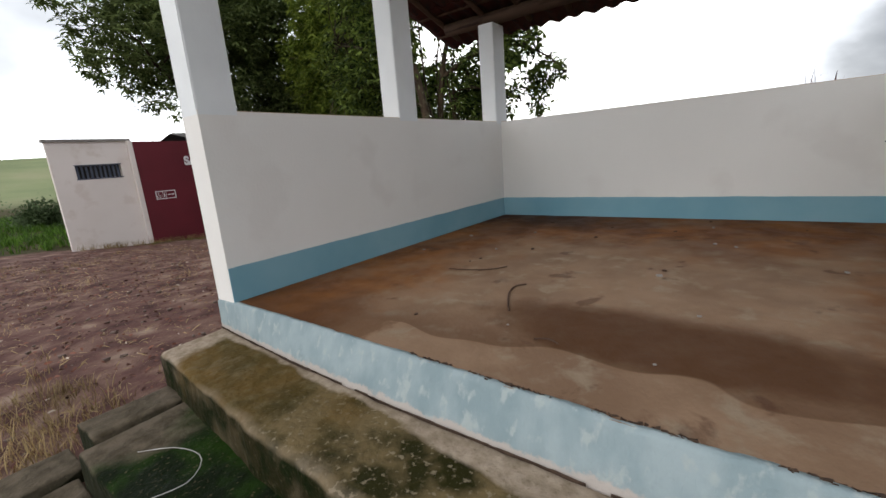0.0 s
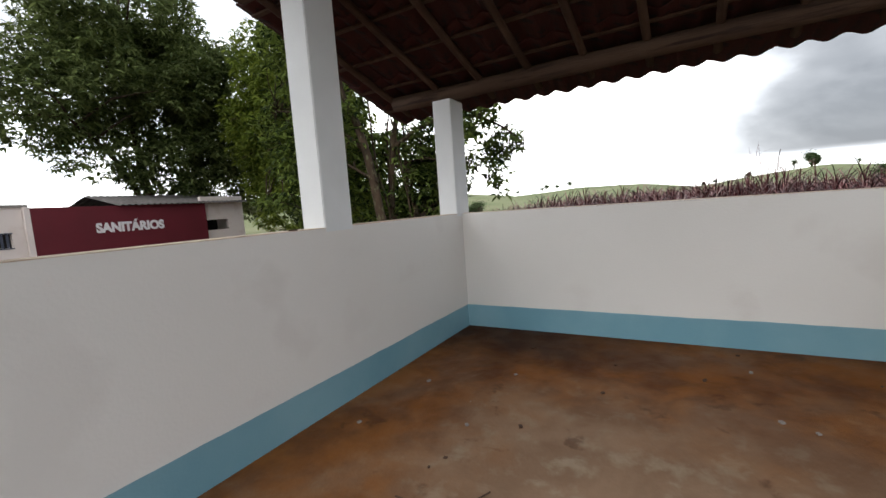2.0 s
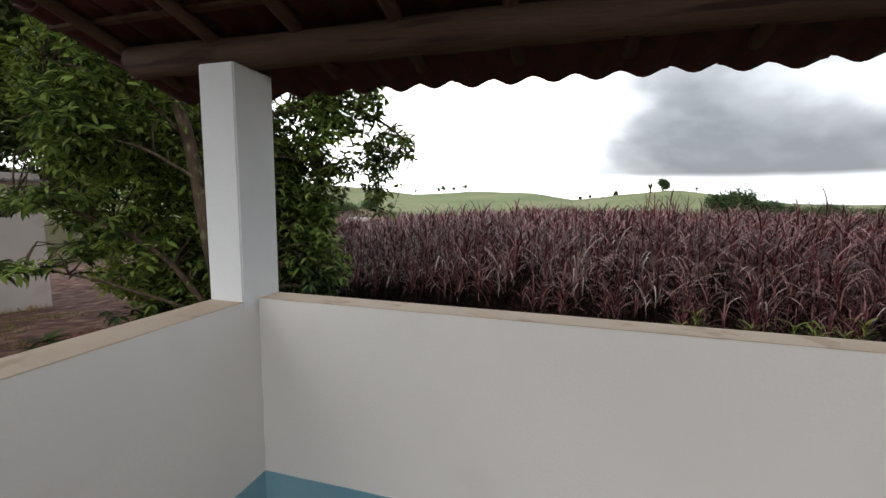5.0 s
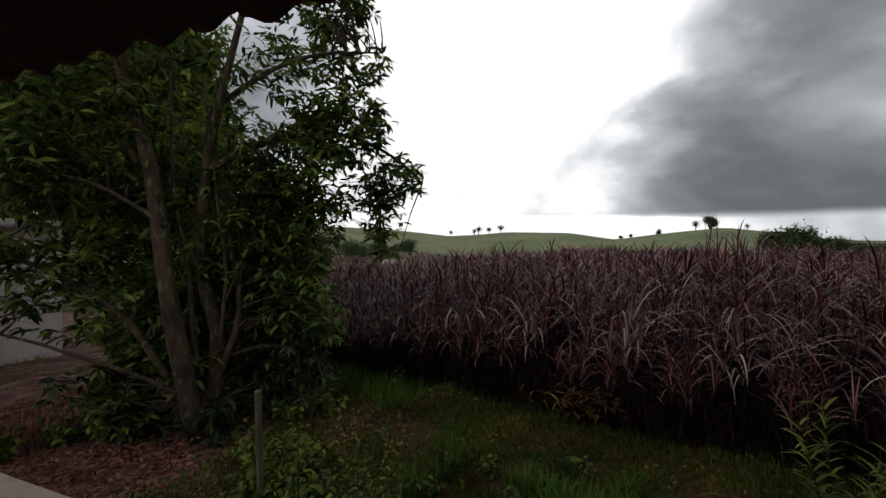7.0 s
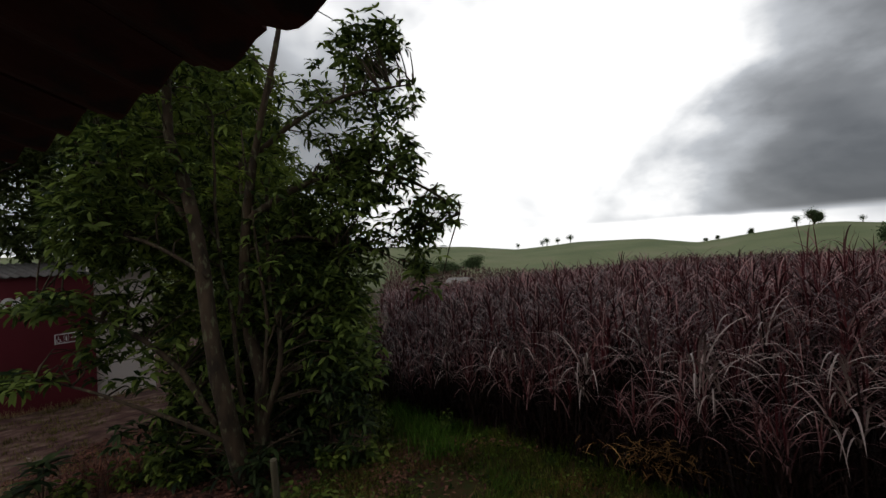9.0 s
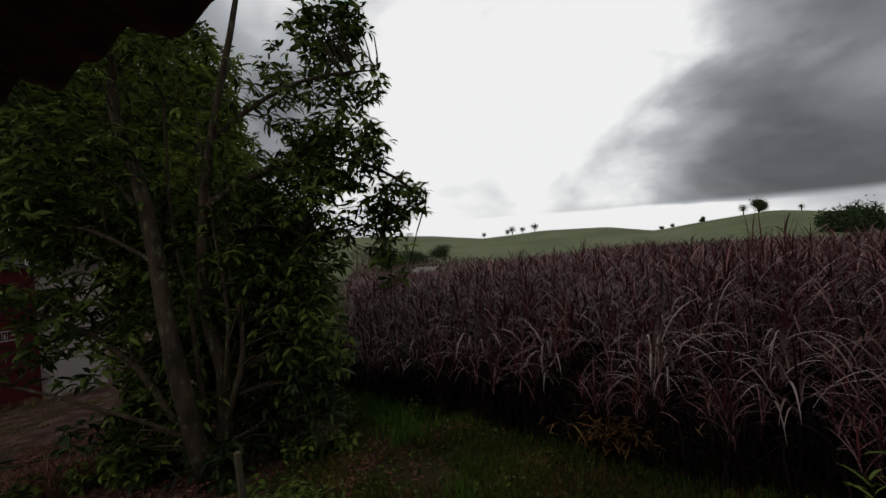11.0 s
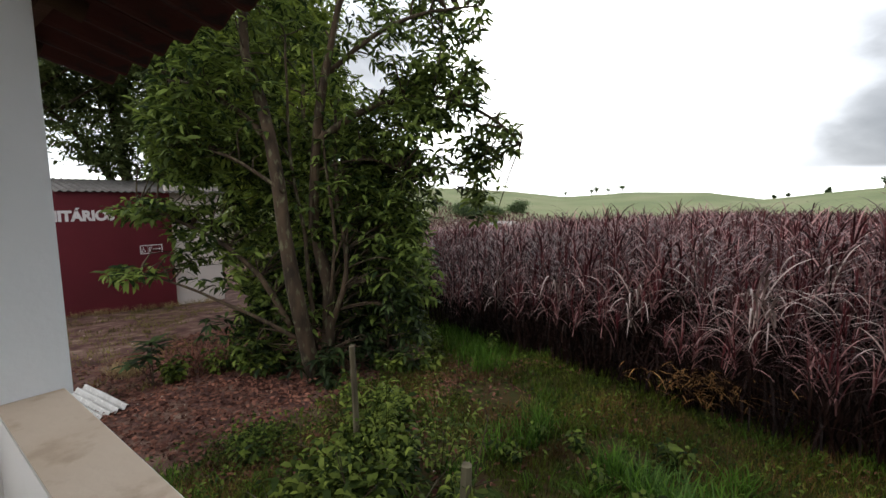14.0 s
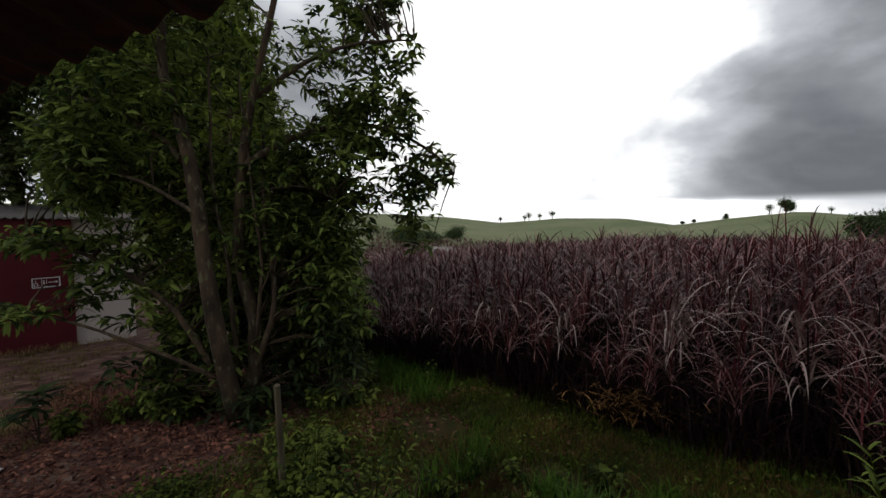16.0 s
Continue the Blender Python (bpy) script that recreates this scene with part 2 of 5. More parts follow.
LEAF = leafy("tree_leaf", (0.016, 0.030, 0.009), (0.185, 0.245, 0.052), trans=0.42, low=0.12)
# leaf green darkened to hold the deep shade under the tree
LEAFK = leafy("shaded_leaf", (0.008, 0.014, 0.005), (0.040, 0.060, 0.018), trans=0.15, low=0.3)
# leaf green lightened to put haze and glare into the colour
LEAFD = leafy("hazed_shade_tree_leaf", (0.055, 0.078, 0.028), (0.20, 0.245, 0.085), trans=0.5)
WEED = leafy("weed_leaf", (0.014, 0.026, 0.005), (0.125, 0.170, 0.028), low=0.25)
GRASS = leafy("green_grass", (0.018, 0.024, 0.004), (0.100, 0.132, 0.013), low=0.15)
TUFT = leafy("bluish_grass", (0.025, 0.055, 0.012), (0.095, 0.165, 0.035), low=0.1)
YGRASS = leafy("yellow_green_grass", (0.05, 0.045, 0.012), (0.21, 0.19, 0.045), low=0.1)
STRAW = leafy("dry_grass", (0.20, 0.13, 0.06), (0.34, 0.26, 0.13), trans=0.1)
LITTER = leafy("dead_leaf", (0.028, 0.009, 0.007), (0.190, 0.082, 0.056), rough=0.7, trans=0.0)
# pale end holds painted leaf highlights, dark end the shade within clumps
CANE = leafy("purple_cane_leaf", (0.036, 0.0085, 0.010), (0.31, 0.158, 0.150), rough=0.5, spec=0.2, trans=0.08, low=0.30)
# cane leaf paled with distance haze for the far field
CANEF = leafy("hazed_far_cane_leaf", (0.055, 0.035, 0.026), (0.29, 0.22, 0.165), rough=0.6, spec=0.1, trans=0.1, low=0.2)
WEEDL = leafy("light_weed_leaf", (0.026, 0.044, 0.008), (0.190, 0.235, 0.042), trans=0.3, low=0.1)
LEAFY = leafy("sunlit_tree_leaf", (0.055, 0.088, 0.014), (0.215, 0.265, 0.045), trans=0.55)
FRESH = leafy("fresh_green_grass", (0.022, 0.060, 0.006), (0.100, 0.190, 0.022), low=0.1)
CHIPM = leafy("pale_chip", (0.22, 0.17, 0.12), (0.50, 0.44, 0.38), rough=0.8, trans=0.0)
RUSTG = leafy("brown_dying_grass", (0.045, 0.022, 0.008), (0.150, 0.085, 0.030), rough=0.7, trans=0.1)
CANET = leafy("red_cane_shoot", (0.05, 0.009, 0.012), (0.125, 0.032, 0.036), rough=0.5, trans=0.08)
# near-black leaf colour holds the shade inside and under the clumps
CANEK = leafy("shaded_cane_leaf", (0.005, 0.0022, 0.0018), (0.020, 0.009, 0.007), trans=0.0)
# pale colour stands in for the sky's sheen on the blades
CANEP = leafy("sheen_cane_leaf", (0.15, 0.09, 0.08), (0.37, 0.29, 0.265), rough=0.5, trans=0.05)
HEAP = leafy("yellow_dead_leaf", (0.10, 0.045, 0.016), (0.30, 0.165, 0.060), rough=0.7, trans=0.0)
CHIP = mat("broken_dark_mortar", (0.035, 0.022, 0.015), (0.07, 0.045, 0.03), 20, 0.95, 0.6)
ROOFM = mat("mossy_fibre_cement", (0.13, 0.12, 0.115), (0.10, 0.09, 0.085), 2, 0.9, 0.4, (0.16, 0.15, 0.145))
RUBBLE = mat("earthy_stone", (0.16, 0.12, 0.10), (0.10, 0.07, 0.06), 3, 0.95, 0.5)
FARLEAF = leafy("far_tree_leaf", (0.050, 0.078, 0.034), (0.105, 0.145, 0.065), rough=0.7)


def floor_material():
    m = bpy.data.materials.new("stained_concrete_floor")
    m.use_nodes = True
    n, l = m.node_tree.nodes, m.node_tree.links
    p = n["Principled BSDF"]
    p.inputs["Specular IOR Level"].default_value = 0.14
    co = n.new("ShaderNodeTexCoord")

    def noise_(scale, detail=6, rough=0.6):
        x = n.new("ShaderNodeTexNoise")
        x.inputs["Distortion"].default_value = 0.25
        x.inputs["Scale"].default_value, x.inputs["Detail"].default_value, x.inputs["Roughness"].default_value = scale, detail, rough
        l.new(co.outputs["Object"], x.inputs["Vector"])
        return x.outputs["Fac"]

    def rng(v, a, b, lo=0.0, hi=1.0):
        x = n.new("ShaderNodeMapRange")
        x.interpolation_type = "SMOOTHSTEP"
        for k, y in (("From Min", a), ("From Max", b), ("To Min", lo), ("To Max", hi)):
            x.inputs[k].default_value = y
        l.new(v, x.inputs["Value"])
        return x.outputs["Result"]

    def mix(f, a, b):
        x = n.new("ShaderNodeMix")
        x.data_type = "RGBA"
        l.new(f, x.inputs[0])
        for s, v in ((6, a), (7, b)):
            if isinstance(v, tuple):
                x.inputs[s].default_value = (*v, 1)
            else:
                l.new(v, x.inputs[s])
        return x.outputs[2]

    def op(kind, a, b):
        x = n.new("ShaderNodeMath")
        x.operation = kind
        for s, v in ((0, a), (1, b)):
            if isinstance(v, float):
                x.inputs[s].default_value = v
            else:
                l.new(v, x.inputs[s])
        return x.outputs[0]

    base = mix(rng(noise_(2.2), 0.35, 0.65), (0.245, 0.160, 0.102), (0.185, 0.116, 0.072))
    base = mix(rng(noise_(7), 0.5, 0.7), base, (0.26, 0.20, 0.14))
    sep = n.new("ShaderNodeSeparateXYZ")
    l.new(co.outputs["Object"], sep.inputs[0])
    wob = op("MULTIPLY", op("SUBTRACT", noise_(1.5), 0.5), 1.3)
    # rust-brown wash left by water that stood along the walls
    bx = rng(op("ADD", sep.outputs["X"], wob), -1.40, -0.75, 1.0, 0.0)
    by = rng(op("ADD", sep.outputs["Y"], wob), 2.9, 4.0, 0.0, 1.0)
    bx2 = rng(op("ADD", sep.outputs["X"], op("MULTIPLY", wob, 0.6)), 0.75, 1.15, 0.0, 0.9)
    wash = op("MAXIMUM", op("MAXIMUM", op("MULTIPLY", bx, 0.92), by), bx2)
    wash = op("MULTIPLY", wash, rng(noise_(1.7), 0.30, 0.52, 0.55, 1.0))
    rust = mix(rng(noise_(2.6), 0.36, 0.64), (0.215, 0.078, 0.012), (0.100, 0.032, 0.006))
    col = mix(op("MULTIPLY", wash, 0.95), base, rust)
    # near-black brown, stronger towards the back wall and its left corner
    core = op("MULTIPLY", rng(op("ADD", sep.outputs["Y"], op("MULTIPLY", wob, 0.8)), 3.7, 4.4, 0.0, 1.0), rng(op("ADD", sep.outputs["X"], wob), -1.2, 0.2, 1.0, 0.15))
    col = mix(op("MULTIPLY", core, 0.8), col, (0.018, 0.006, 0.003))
    # a darker puddle mark near the edge
    dx = op("MULTIPLY", op("SUBTRACT", sep.outputs["X"], 0.35), 0.8)
    dy = op("MULTIPLY", op("SUBTRACT", sep.outputs["Y"], 1.88), 2.5)
    rr = op("ADD", op("MULTIPLY", dx, dx), op("MULTIPLY", dy, dy))
    pud = rng(op("ADD", rr, wob), 0.15, 0.75, 0.88, 0.0)
    edge = op("ADD", sep.outputs["Y"], op("MULTIPLY", op("SUBTRACT", noise_(1.6, 1), 0.5), 0.55))
    strip = op("MULTIPLY", rng(edge, 1.60, 1.615, 1.0, 0.0), rng(op("ADD", sep.outputs["X"], wob), -0.9, -0.8, 0.0, 1.0))
    band = op("MULTIPLY", rng(edge, 1.60, 1.95, 1.0, 0.0), 0.6)
    pud = op("MAXIMUM", pud, band)
    pud = op("MULTIPLY", pud, op("SUBTRACT", 1.0, op("MULTIPLY", strip, 0.85)))
    col = mix(pud, col, (0.066, 0.026, 0.008))
    blot = rng(noise_(3.3), 0.60, 0.68)
    col = mix(op("MULTIPLY", blot, 0.55), col, (0.05, 0.018, 0.008))
    l.new(col, p.inputs["Base Color"])
    l.new(op("SUBTRACT", rng(noise_(6), 0.3, 0.7, 0.70, 0.90), op("MULTIPLY", wash, 0.15)), p.inputs["Roughness"])
    bp = n.new("ShaderNodeBump")
    bp.inputs["Strength"].default_value, bp.inputs["Distance"].default_value = 0.35, 0.01
    l.new(noise_(45), bp.inputs["Height"])
    l.new(bp.outputs["Normal"], p.inputs["Normal"])
    return m


def step_material(name, lower):
    """Worn cement on the tread, brown algae in patches, moss; upright faces near-black green by their normal."""
    m = bpy.data.materials.new(name)
    m.use_nodes = True
    n, l = m.node_tree.nodes, m.node_tree.links
    p = n["Principled BSDF"]
    p.inputs["Specular IOR Level"].default_value = 0.08
    co = n.new("ShaderNodeTexCoord")

    def nz(scale, d=8, dist=0.0):
        x = n.new("ShaderNodeTexNoise")
        x.inputs["Scale"].default_value, x.inputs["Detail"].default_value, x.inputs["Distortion"].default_value = scale, d, dist
        l.new(co.outputs["Object"], x.inputs["Vector"])
        return x.outputs["Fac"]

    def rng(v, a, c, lo=0.0, hi=1.0):
        x = n.new("ShaderNodeMapRange")
        for k, y in (("From Min", a), ("From Max", c), ("To Min", lo), ("To Max", hi)):
            x.inputs[k].default_value = y
        l.new(v, x.inputs["Value"])
        return x.outputs["Result"]

    def mix(f, a, c):
        x = n.new("ShaderNodeMix")
        x.data_type = "RGBA"
        l.new(f, x.inputs[0])
        for s, v in ((6, a), (7, c)):
            if isinstance(v, tuple):
                x.inputs[s].default_value = (*v, 1)
            else:
                l.new(v, x.inputs[s])
        return x.outputs[2]

    def op(kind, a, c):
        x = n.new("ShaderNodeMath")
        x.operation = kind
        for s, v in ((0, a), (1, c)):
            if isinstance(v, float):
                x.inputs[s].default_value = v
            else:
                l.new(v, x.inputs[s])
        return x.outputs[0]

    pos = n.new("ShaderNodeSeparateXYZ")
    l.new(co.outputs["Object"], pos.inputs[0])
    X, Y = pos.outputs["X"], pos.outputs["Y"]
    wob = op("MULTIPLY", op("SUBTRACT", nz(3.2, 9), 0.5), 1.0)
    ge = n.new("ShaderNodeNewGeometry")
    sep = n.new("ShaderNodeSeparateXYZ")
    l.new(ge.outputs["Normal"], sep.inputs[0])
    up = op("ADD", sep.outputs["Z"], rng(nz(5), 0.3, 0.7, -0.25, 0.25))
    pale = mix(rng(nz(22), 0.35, 0.65), (0.31, 0.25, 0.19), (0.20, 0.155, 0.11))
    if lower:
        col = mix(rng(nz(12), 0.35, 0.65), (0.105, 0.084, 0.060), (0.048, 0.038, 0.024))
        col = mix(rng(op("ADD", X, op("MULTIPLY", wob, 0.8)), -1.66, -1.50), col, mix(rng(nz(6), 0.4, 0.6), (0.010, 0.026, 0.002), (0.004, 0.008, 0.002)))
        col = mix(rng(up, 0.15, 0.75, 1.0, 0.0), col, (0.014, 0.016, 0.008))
    else:
        brown = mix(rng(nz(2.6, 6, 0.6), 0.36, 0.6), (0.105, 0.064, 0.018), (0.055, 0.040, 0.011))
        brown = mix(rng(nz(16), 0.5, 0.7, 0.0, 0.4), brown, (0.15, 0.12, 0.065))
        mossy = mix(rng(nz(6, 12), 0.42, 0.60), (0.018, 0.017, 0.004), (0.130, 0.095, 0.045))
        mossy = mix(rng(nz(45, 6), 0.58, 0.66, 0.0, 0.8), mossy, (0.20, 0.165, 0.11))
        col = mix(rng(op("ADD", X, op("MULTIPLY", wob, 1.2)), -1.05, -0.75), brown, mossy)
        near = op("ADD", op("ADD", Y, op("MULTIPLY", X, 0.08)), op("MULTIPLY", wob, 0.16))
        col = mix(rng(near, 1.15, 1.17), col, pale)
        col = mix(rng(op("ADD", X, op("MULTIPLY", wob, 0.35)), -1.86, -1.80, 1.0, 0.0), col, pale)
        col = mix(op("MULTIPLY", rng(near, 0.84, 0.875, 1.0, 0.0), 0.35), col, pale)
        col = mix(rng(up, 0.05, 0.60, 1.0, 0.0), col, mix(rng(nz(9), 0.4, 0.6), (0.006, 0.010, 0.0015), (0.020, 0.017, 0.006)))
    col = mix(rng(nz(70, 4), 0.60, 0.72, 0.0, 0.5), col, (0.12, 0.095, 0.055))
    l.new(col, p.inputs["Base Color"])
    l.new(rng(nz(5), 0.3, 0.7, 0.65, 0.95), p.inputs["Roughness"])
    bp = n.new("ShaderNodeBump")
    bp.inputs["Strength"].default_value, bp.inputs["Distance"].default_value = 1.0, 0.012
    l.new(nz(24, 8), bp.inputs["Height"])
    l.new(bp.outputs["Normal"], p.inputs["Normal"])
    return m


STEPM = step_material("worn_top_step", False)
STEPL = step_material("mossy_lower_step", True)
FLOORM = floor_material()


# ---- mesh helpers ----
def part(name, bm, material, parent=None, label="", smooth=False):
    me = bpy.data.meshes.new(name)
    bm.to_mesh(me)
    bm.free()
    if smooth:
        me.shade_smooth()
    me.materials.append(material)
    ob = new(name, me)
    ob.parent = parent
    if label:
        ob["label"] = label
    return ob


def empty(name, at=(0, 0, 0), label="", category="", group="", kind=""):
    ob = new(name)
    ob.location = at
    ob.empty_display_size = 0.2
    return tagged(ob, label, category, group, kind)


def box(bm, x0, x1, y0, y1, z0, z1, bevel=0.0, cuts=0, rough=0.0):
    v = [bm.verts.new((x, y, z)) for x in (x0, x1) for y in (y0, y1) for z in (z0, z1)]
    fs = [bm.faces.new([v[i] for i in q]) for q in ((0, 1, 3, 2), (4, 6, 7, 5), (0, 4, 5, 1), (2, 3, 7, 6), (0, 2, 6, 4), (1, 5, 7, 3))]
    if cuts:
        es = list({e for f in fs for e in f.edges})
        bmesh.ops.subdivide_edges(bm, edges=es, cuts=cuts, use_grid_fill=True)
    if bevel:
        sharp = [e for e in bm.edges if len(e.link_faces) == 2 and e.calc_face_angle(0) > 0.5]
        bmesh.ops.bevel(bm, geom=sharp, offset=bevel, segments=2, affect="EDGES")
    if rough:
        for w in bm.verts:
            w.co += noise.noise_vector(w.co * 6) * rough
    return bm


def boxes(*rows, **k):
    bm = bmesh.new()
    for r in rows:
        box(bm, *r, **k)
    return bm


def raw(name, verts, faces, material, parent=None, label="", smooth=False):
    """A mesh from arrays: faces is an array (n, 3) or (n, 4)."""
    me = bpy.data.meshes.new(name)
    verts, faces = np.asarray(verts, np.float32), np.asarray(faces, np.int32)
    k = faces.shape[1]
    me.vertices.add(len(verts))
    me.vertices.foreach_set("co", verts.ravel())
    me.loops.add(faces.size)
    me.loops.foreach_set("vertex_index", faces.ravel())
    me.polygons.add(len(faces))
    me.polygons.foreach_set("loop_start", np.arange(0, faces.size, k, dtype=np.int32))
    me.update(calc_edges=True)
    if smooth:
        me.shade_smooth()
    me.materials.append(material)
    ob = new(name, me)
    ob.parent = parent
    if label:
        ob["label"] = label
    return ob


def tube(bm, pts, radii, sides=8, wobble=0.0):
    pts = [Vector(p) for p in pts]
    rings = []
    for i, p in enumerate(pts):
        d = (pts[min(i + 1, len(pts) - 1)] - pts[max(i - 1, 0)]).normalized()
        a = d.orthogonal().normalized()
        if i:
            a = (prev - d * prev.dot(d)).normalized()
        prev = a
        b = d.cross(a)
        ring = []
        for k in range(sides):
            t = 2 * math.pi * k / sides
            r = radii[i] * (1 + wobble * noise.noise(p * 5 + Vector((k, 0, 0))))
            ring.append(bm.verts.new(p + (a * math.cos(t) + b * math.sin(t)) * r))
        rings.append(ring)
    for r0, r1 in zip(rings, rings[1:]):
        for k in range(sides):
            bm.faces.new((r0[k], r0[(k + 1) % sides], r1[(k + 1) % sides], r1[k]))
    bm.faces.new(rings[0][::-1])
    bm.faces.new(rings[-1])
    return bm


def smooth_path(pts, n):
    pts = np.array(pts, float)
    t = np.linspace(0, len(pts) - 1, n)
    out = []
    for u in t:
        i = min(int(u), len(pts) - 2)
        f = u - i
        p0, p1, p2, p3 = pts[max(i - 1, 0)], pts[i], pts[i + 1], pts[min(i + 2, len(pts) - 1)]
        out.append(0.5 * (2 * p1 + (p2 - p0) * f + (2 * p0 - 5 * p1 + 4 * p2 - p3) * f * f + (3 * p1 - p0 - 3 * p2 + p3) * f ** 3))
    return out


RNG = np.random.default_rng(7)


def blades(base, az, length, lean, bend, width, seg=5):
    """Arching grass blades as arrays. lean: first angle from upright; bend: by how much it turns over to the tip."""
    base = np.asarray(base, float)
    n = len(base)
    dirx, diry = np.cos(az), np.sin(az)
    side = np.stack([-diry, dirx, np.zeros(n)], 1)
    p, verts = base.copy(), []
    for s in range(seg + 1):
        f = s / seg
        w = width * (0.55 + 1.2 * f - 1.7 * f * f) * (1 if s < seg else 0.12)
        verts += [p - side * w[:, None] / 2, p + side * w[:, None] / 2]
        ang = lean + bend * (f ** 1.2)
        st = length / seg
        p = p + np.stack([dirx * np.sin(ang) * st, diry * np.sin(ang) * st, np.cos(ang) * st], 1)
    v = np.stack(verts, 1).reshape(-1, 3)
    k = 2 * (seg + 1)
    q = np.array([[2 * s, 2 * s + 1, 2 * s + 3, 2 * s + 2] for s in range(seg)])
    f = (np.arange(n)[:, None, None] * k + q[None]).reshape(-1, 4)
    return v, f


def leaves(pos, way, length, width, droop=0.2):
    """Oval pointed leaves that bend down towards the tip, as arrays."""
    n = len(pos)
    way = way / np.linalg.norm(way, axis=1, keepdims=True)
    up = np.tile([0.0, 0, 1], (n, 1)) + RNG.normal(0, 0.35, (n, 3))
    side = np.cross(way, up)
    side /= np.linalg.norm(side, axis=1, keepdims=True) + 1e-9
    nor = np.cross(side, way)
    L, W = length[:, None], width[:, None]
    near, far = pos + way * L * 0.28 + nor * L * 0.04, pos + way * L * 0.68
    v = np.stack([pos, near - side * W * 0.46, near + side * W * 0.46, far - side * W * 0.40, far + side * W * 0.40, pos + way * L - nor * L * droop], 1).reshape(-1, 3)
    t = np.array([[0, 2, 1], [1, 2, 4], [1, 4, 3], [3, 4, 5]])
    f = (np.arange(n)[:, None, None] * 6 + t[None]).reshape(-1, 3)
    return v, f


def merge(parts):
    vs, fs, o = [], [], 0
    for v, f in parts:
        vs.append(v)
        fs.append(f + o)
        o += len(v)
    return np.concatenate(vs), np.concatenate(fs)


# ---- ground ----
EX, EY = -0.4, 4.5
HILLS = [(-180, 1.2), (-120, 1.6), (-95, 2.2), (-82, 2.5), (-70, 2.6), (-50, 2.2), (-35, 1.9), (-27, 1.45), (-20, 0.65), (-16, 0.85), (-12, 1.15),
         (-4, 1.0), (1.5, 0.15), (7, 0.85), (13, 1.45), (18, 0.8), (23, 0.0), (28, -0.1), (40, 0.3), (70, 1.0), (120, 1.4), (180, 1.2)]
HA, HE = np.array([a for a, _ in HILLS]), np.array([e for _, e in HILLS])
CREST = 200.0


def sstep(x, a, b):
    t = np.clip((x - a) / (b - a), 0, 1)
    return t * t * (3 - 2 * t)


def gz(x, y):
    x, y = np.asarray(x, float), np.asarray(y, float)
    r = np.hypot(x - EX, y - EY)
    az = np.degrees(np.arctan2(x - EX, y - EY))
    s = np.clip((-2.5 - x) / 12.7, 0, 1.15)
    near = s * (-0.74 - 0.08 * np.clip(y - 5.5, -4, 6))
    near = near - 0.03 * sstep(y, 6, 9) * sstep(x, -6, -3)
    front = sstep(az, -60, -35) * (1 - sstep(az, 110, 150))
    low = near - 2.0 * sstep(r, 12, 90) * front
    top = 2.15 + CREST * np.tan(np.radians(np.interp(az, HA, HE)))
    k = sstep(r, 85, CREST)
    return low * (1 - k) + top * k - 0.01 * np.clip(r - CREST, 0, 3000)


def cane_edge(x):
    return 9.35 - 0.26 * x


def build_ground():
    na, nr = 288, 150
    a = np.linspace(0, 2 * np.pi, na, endpoint=False)
    r = np.concatenate([[0.05], np.geomspace(0.4, 3200, nr - 1)])
    A, R = np.meshgrid(a, r)
    X, Y = EX + R * np.sin(A), EY + R * np.cos(A)
    Z = gz(X, Y)
    rel = np.array([noise.noise(Vector((x * 0.9, y * 0.9, 0))) * 0.04 + noise.noise(Vector((x * 4, y * 4, 3))) * 0.018 for x, y in zip(X.ravel(), Y.ravel())]).reshape(X.shape)
    Z = Z + rel * sstep(Y, 5.0, 5.8) + rel * 0.5 * (1 - sstep(Y, -0.5, 0.2)) + rel * sstep(-X, 2.4, 3.2) * (Y < 5.8)
    big = np.array([noise.noise(Vector((x * 0.02, y * 0.02, 7))) for x, y in zip(X.ravel(), Y.ravel())]).reshape(X.shape)
    Z = Z + big * 0.8 * sstep(R, 95, 140) * (1 - sstep(R, 150, 195))
    v = np.stack([X, Y, Z], -1).reshape(-1, 3)
    f = []
    for i in range(nr - 1):
        k = np.arange(na)
        k2 = (k + 1) % na
        f.append(np.stack([i * na + k, i * na + k2, (i + 1) * na + k2, (i + 1) * na + k], 1))
    f = np.concatenate(f)[:, ::-1]
    m = ground_material()
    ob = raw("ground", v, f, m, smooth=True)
    tagged(ob, "bare trodden earth turning to grass and green hills", "ground", kind="structure")
    x, y, rr = v[:, 0], v[:, 1], R.ravel()
    green = np.maximum(sstep(x, -4.6, -3.2) * sstep(y, 4.8, 5.5), sstep(rr, 22, 34))
    green = np.maximum(green, sstep(-x, 15.6, 17.5) * (y < 8.5))
    green = np.maximum(green, sstep(-y, 6, 10))
    # area of the cane field, where the ground takes its shade-dark colour
    shaded_soil = ((y > cane_edge(x) + 0.2) & (rr < 96) & (x > -0.75 * (y - 4.5) - 0.5)).astype(float)
    # distance mask for the hazed hill colour
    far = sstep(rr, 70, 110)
    at = ob.data.color_attributes.new("cover", "FLOAT_COLOR", "POINT")
    at.data.foreach_set("color", np.stack([green, shaded_soil, far, np.ones(len(x))], 1).astype(np.float32).ravel())


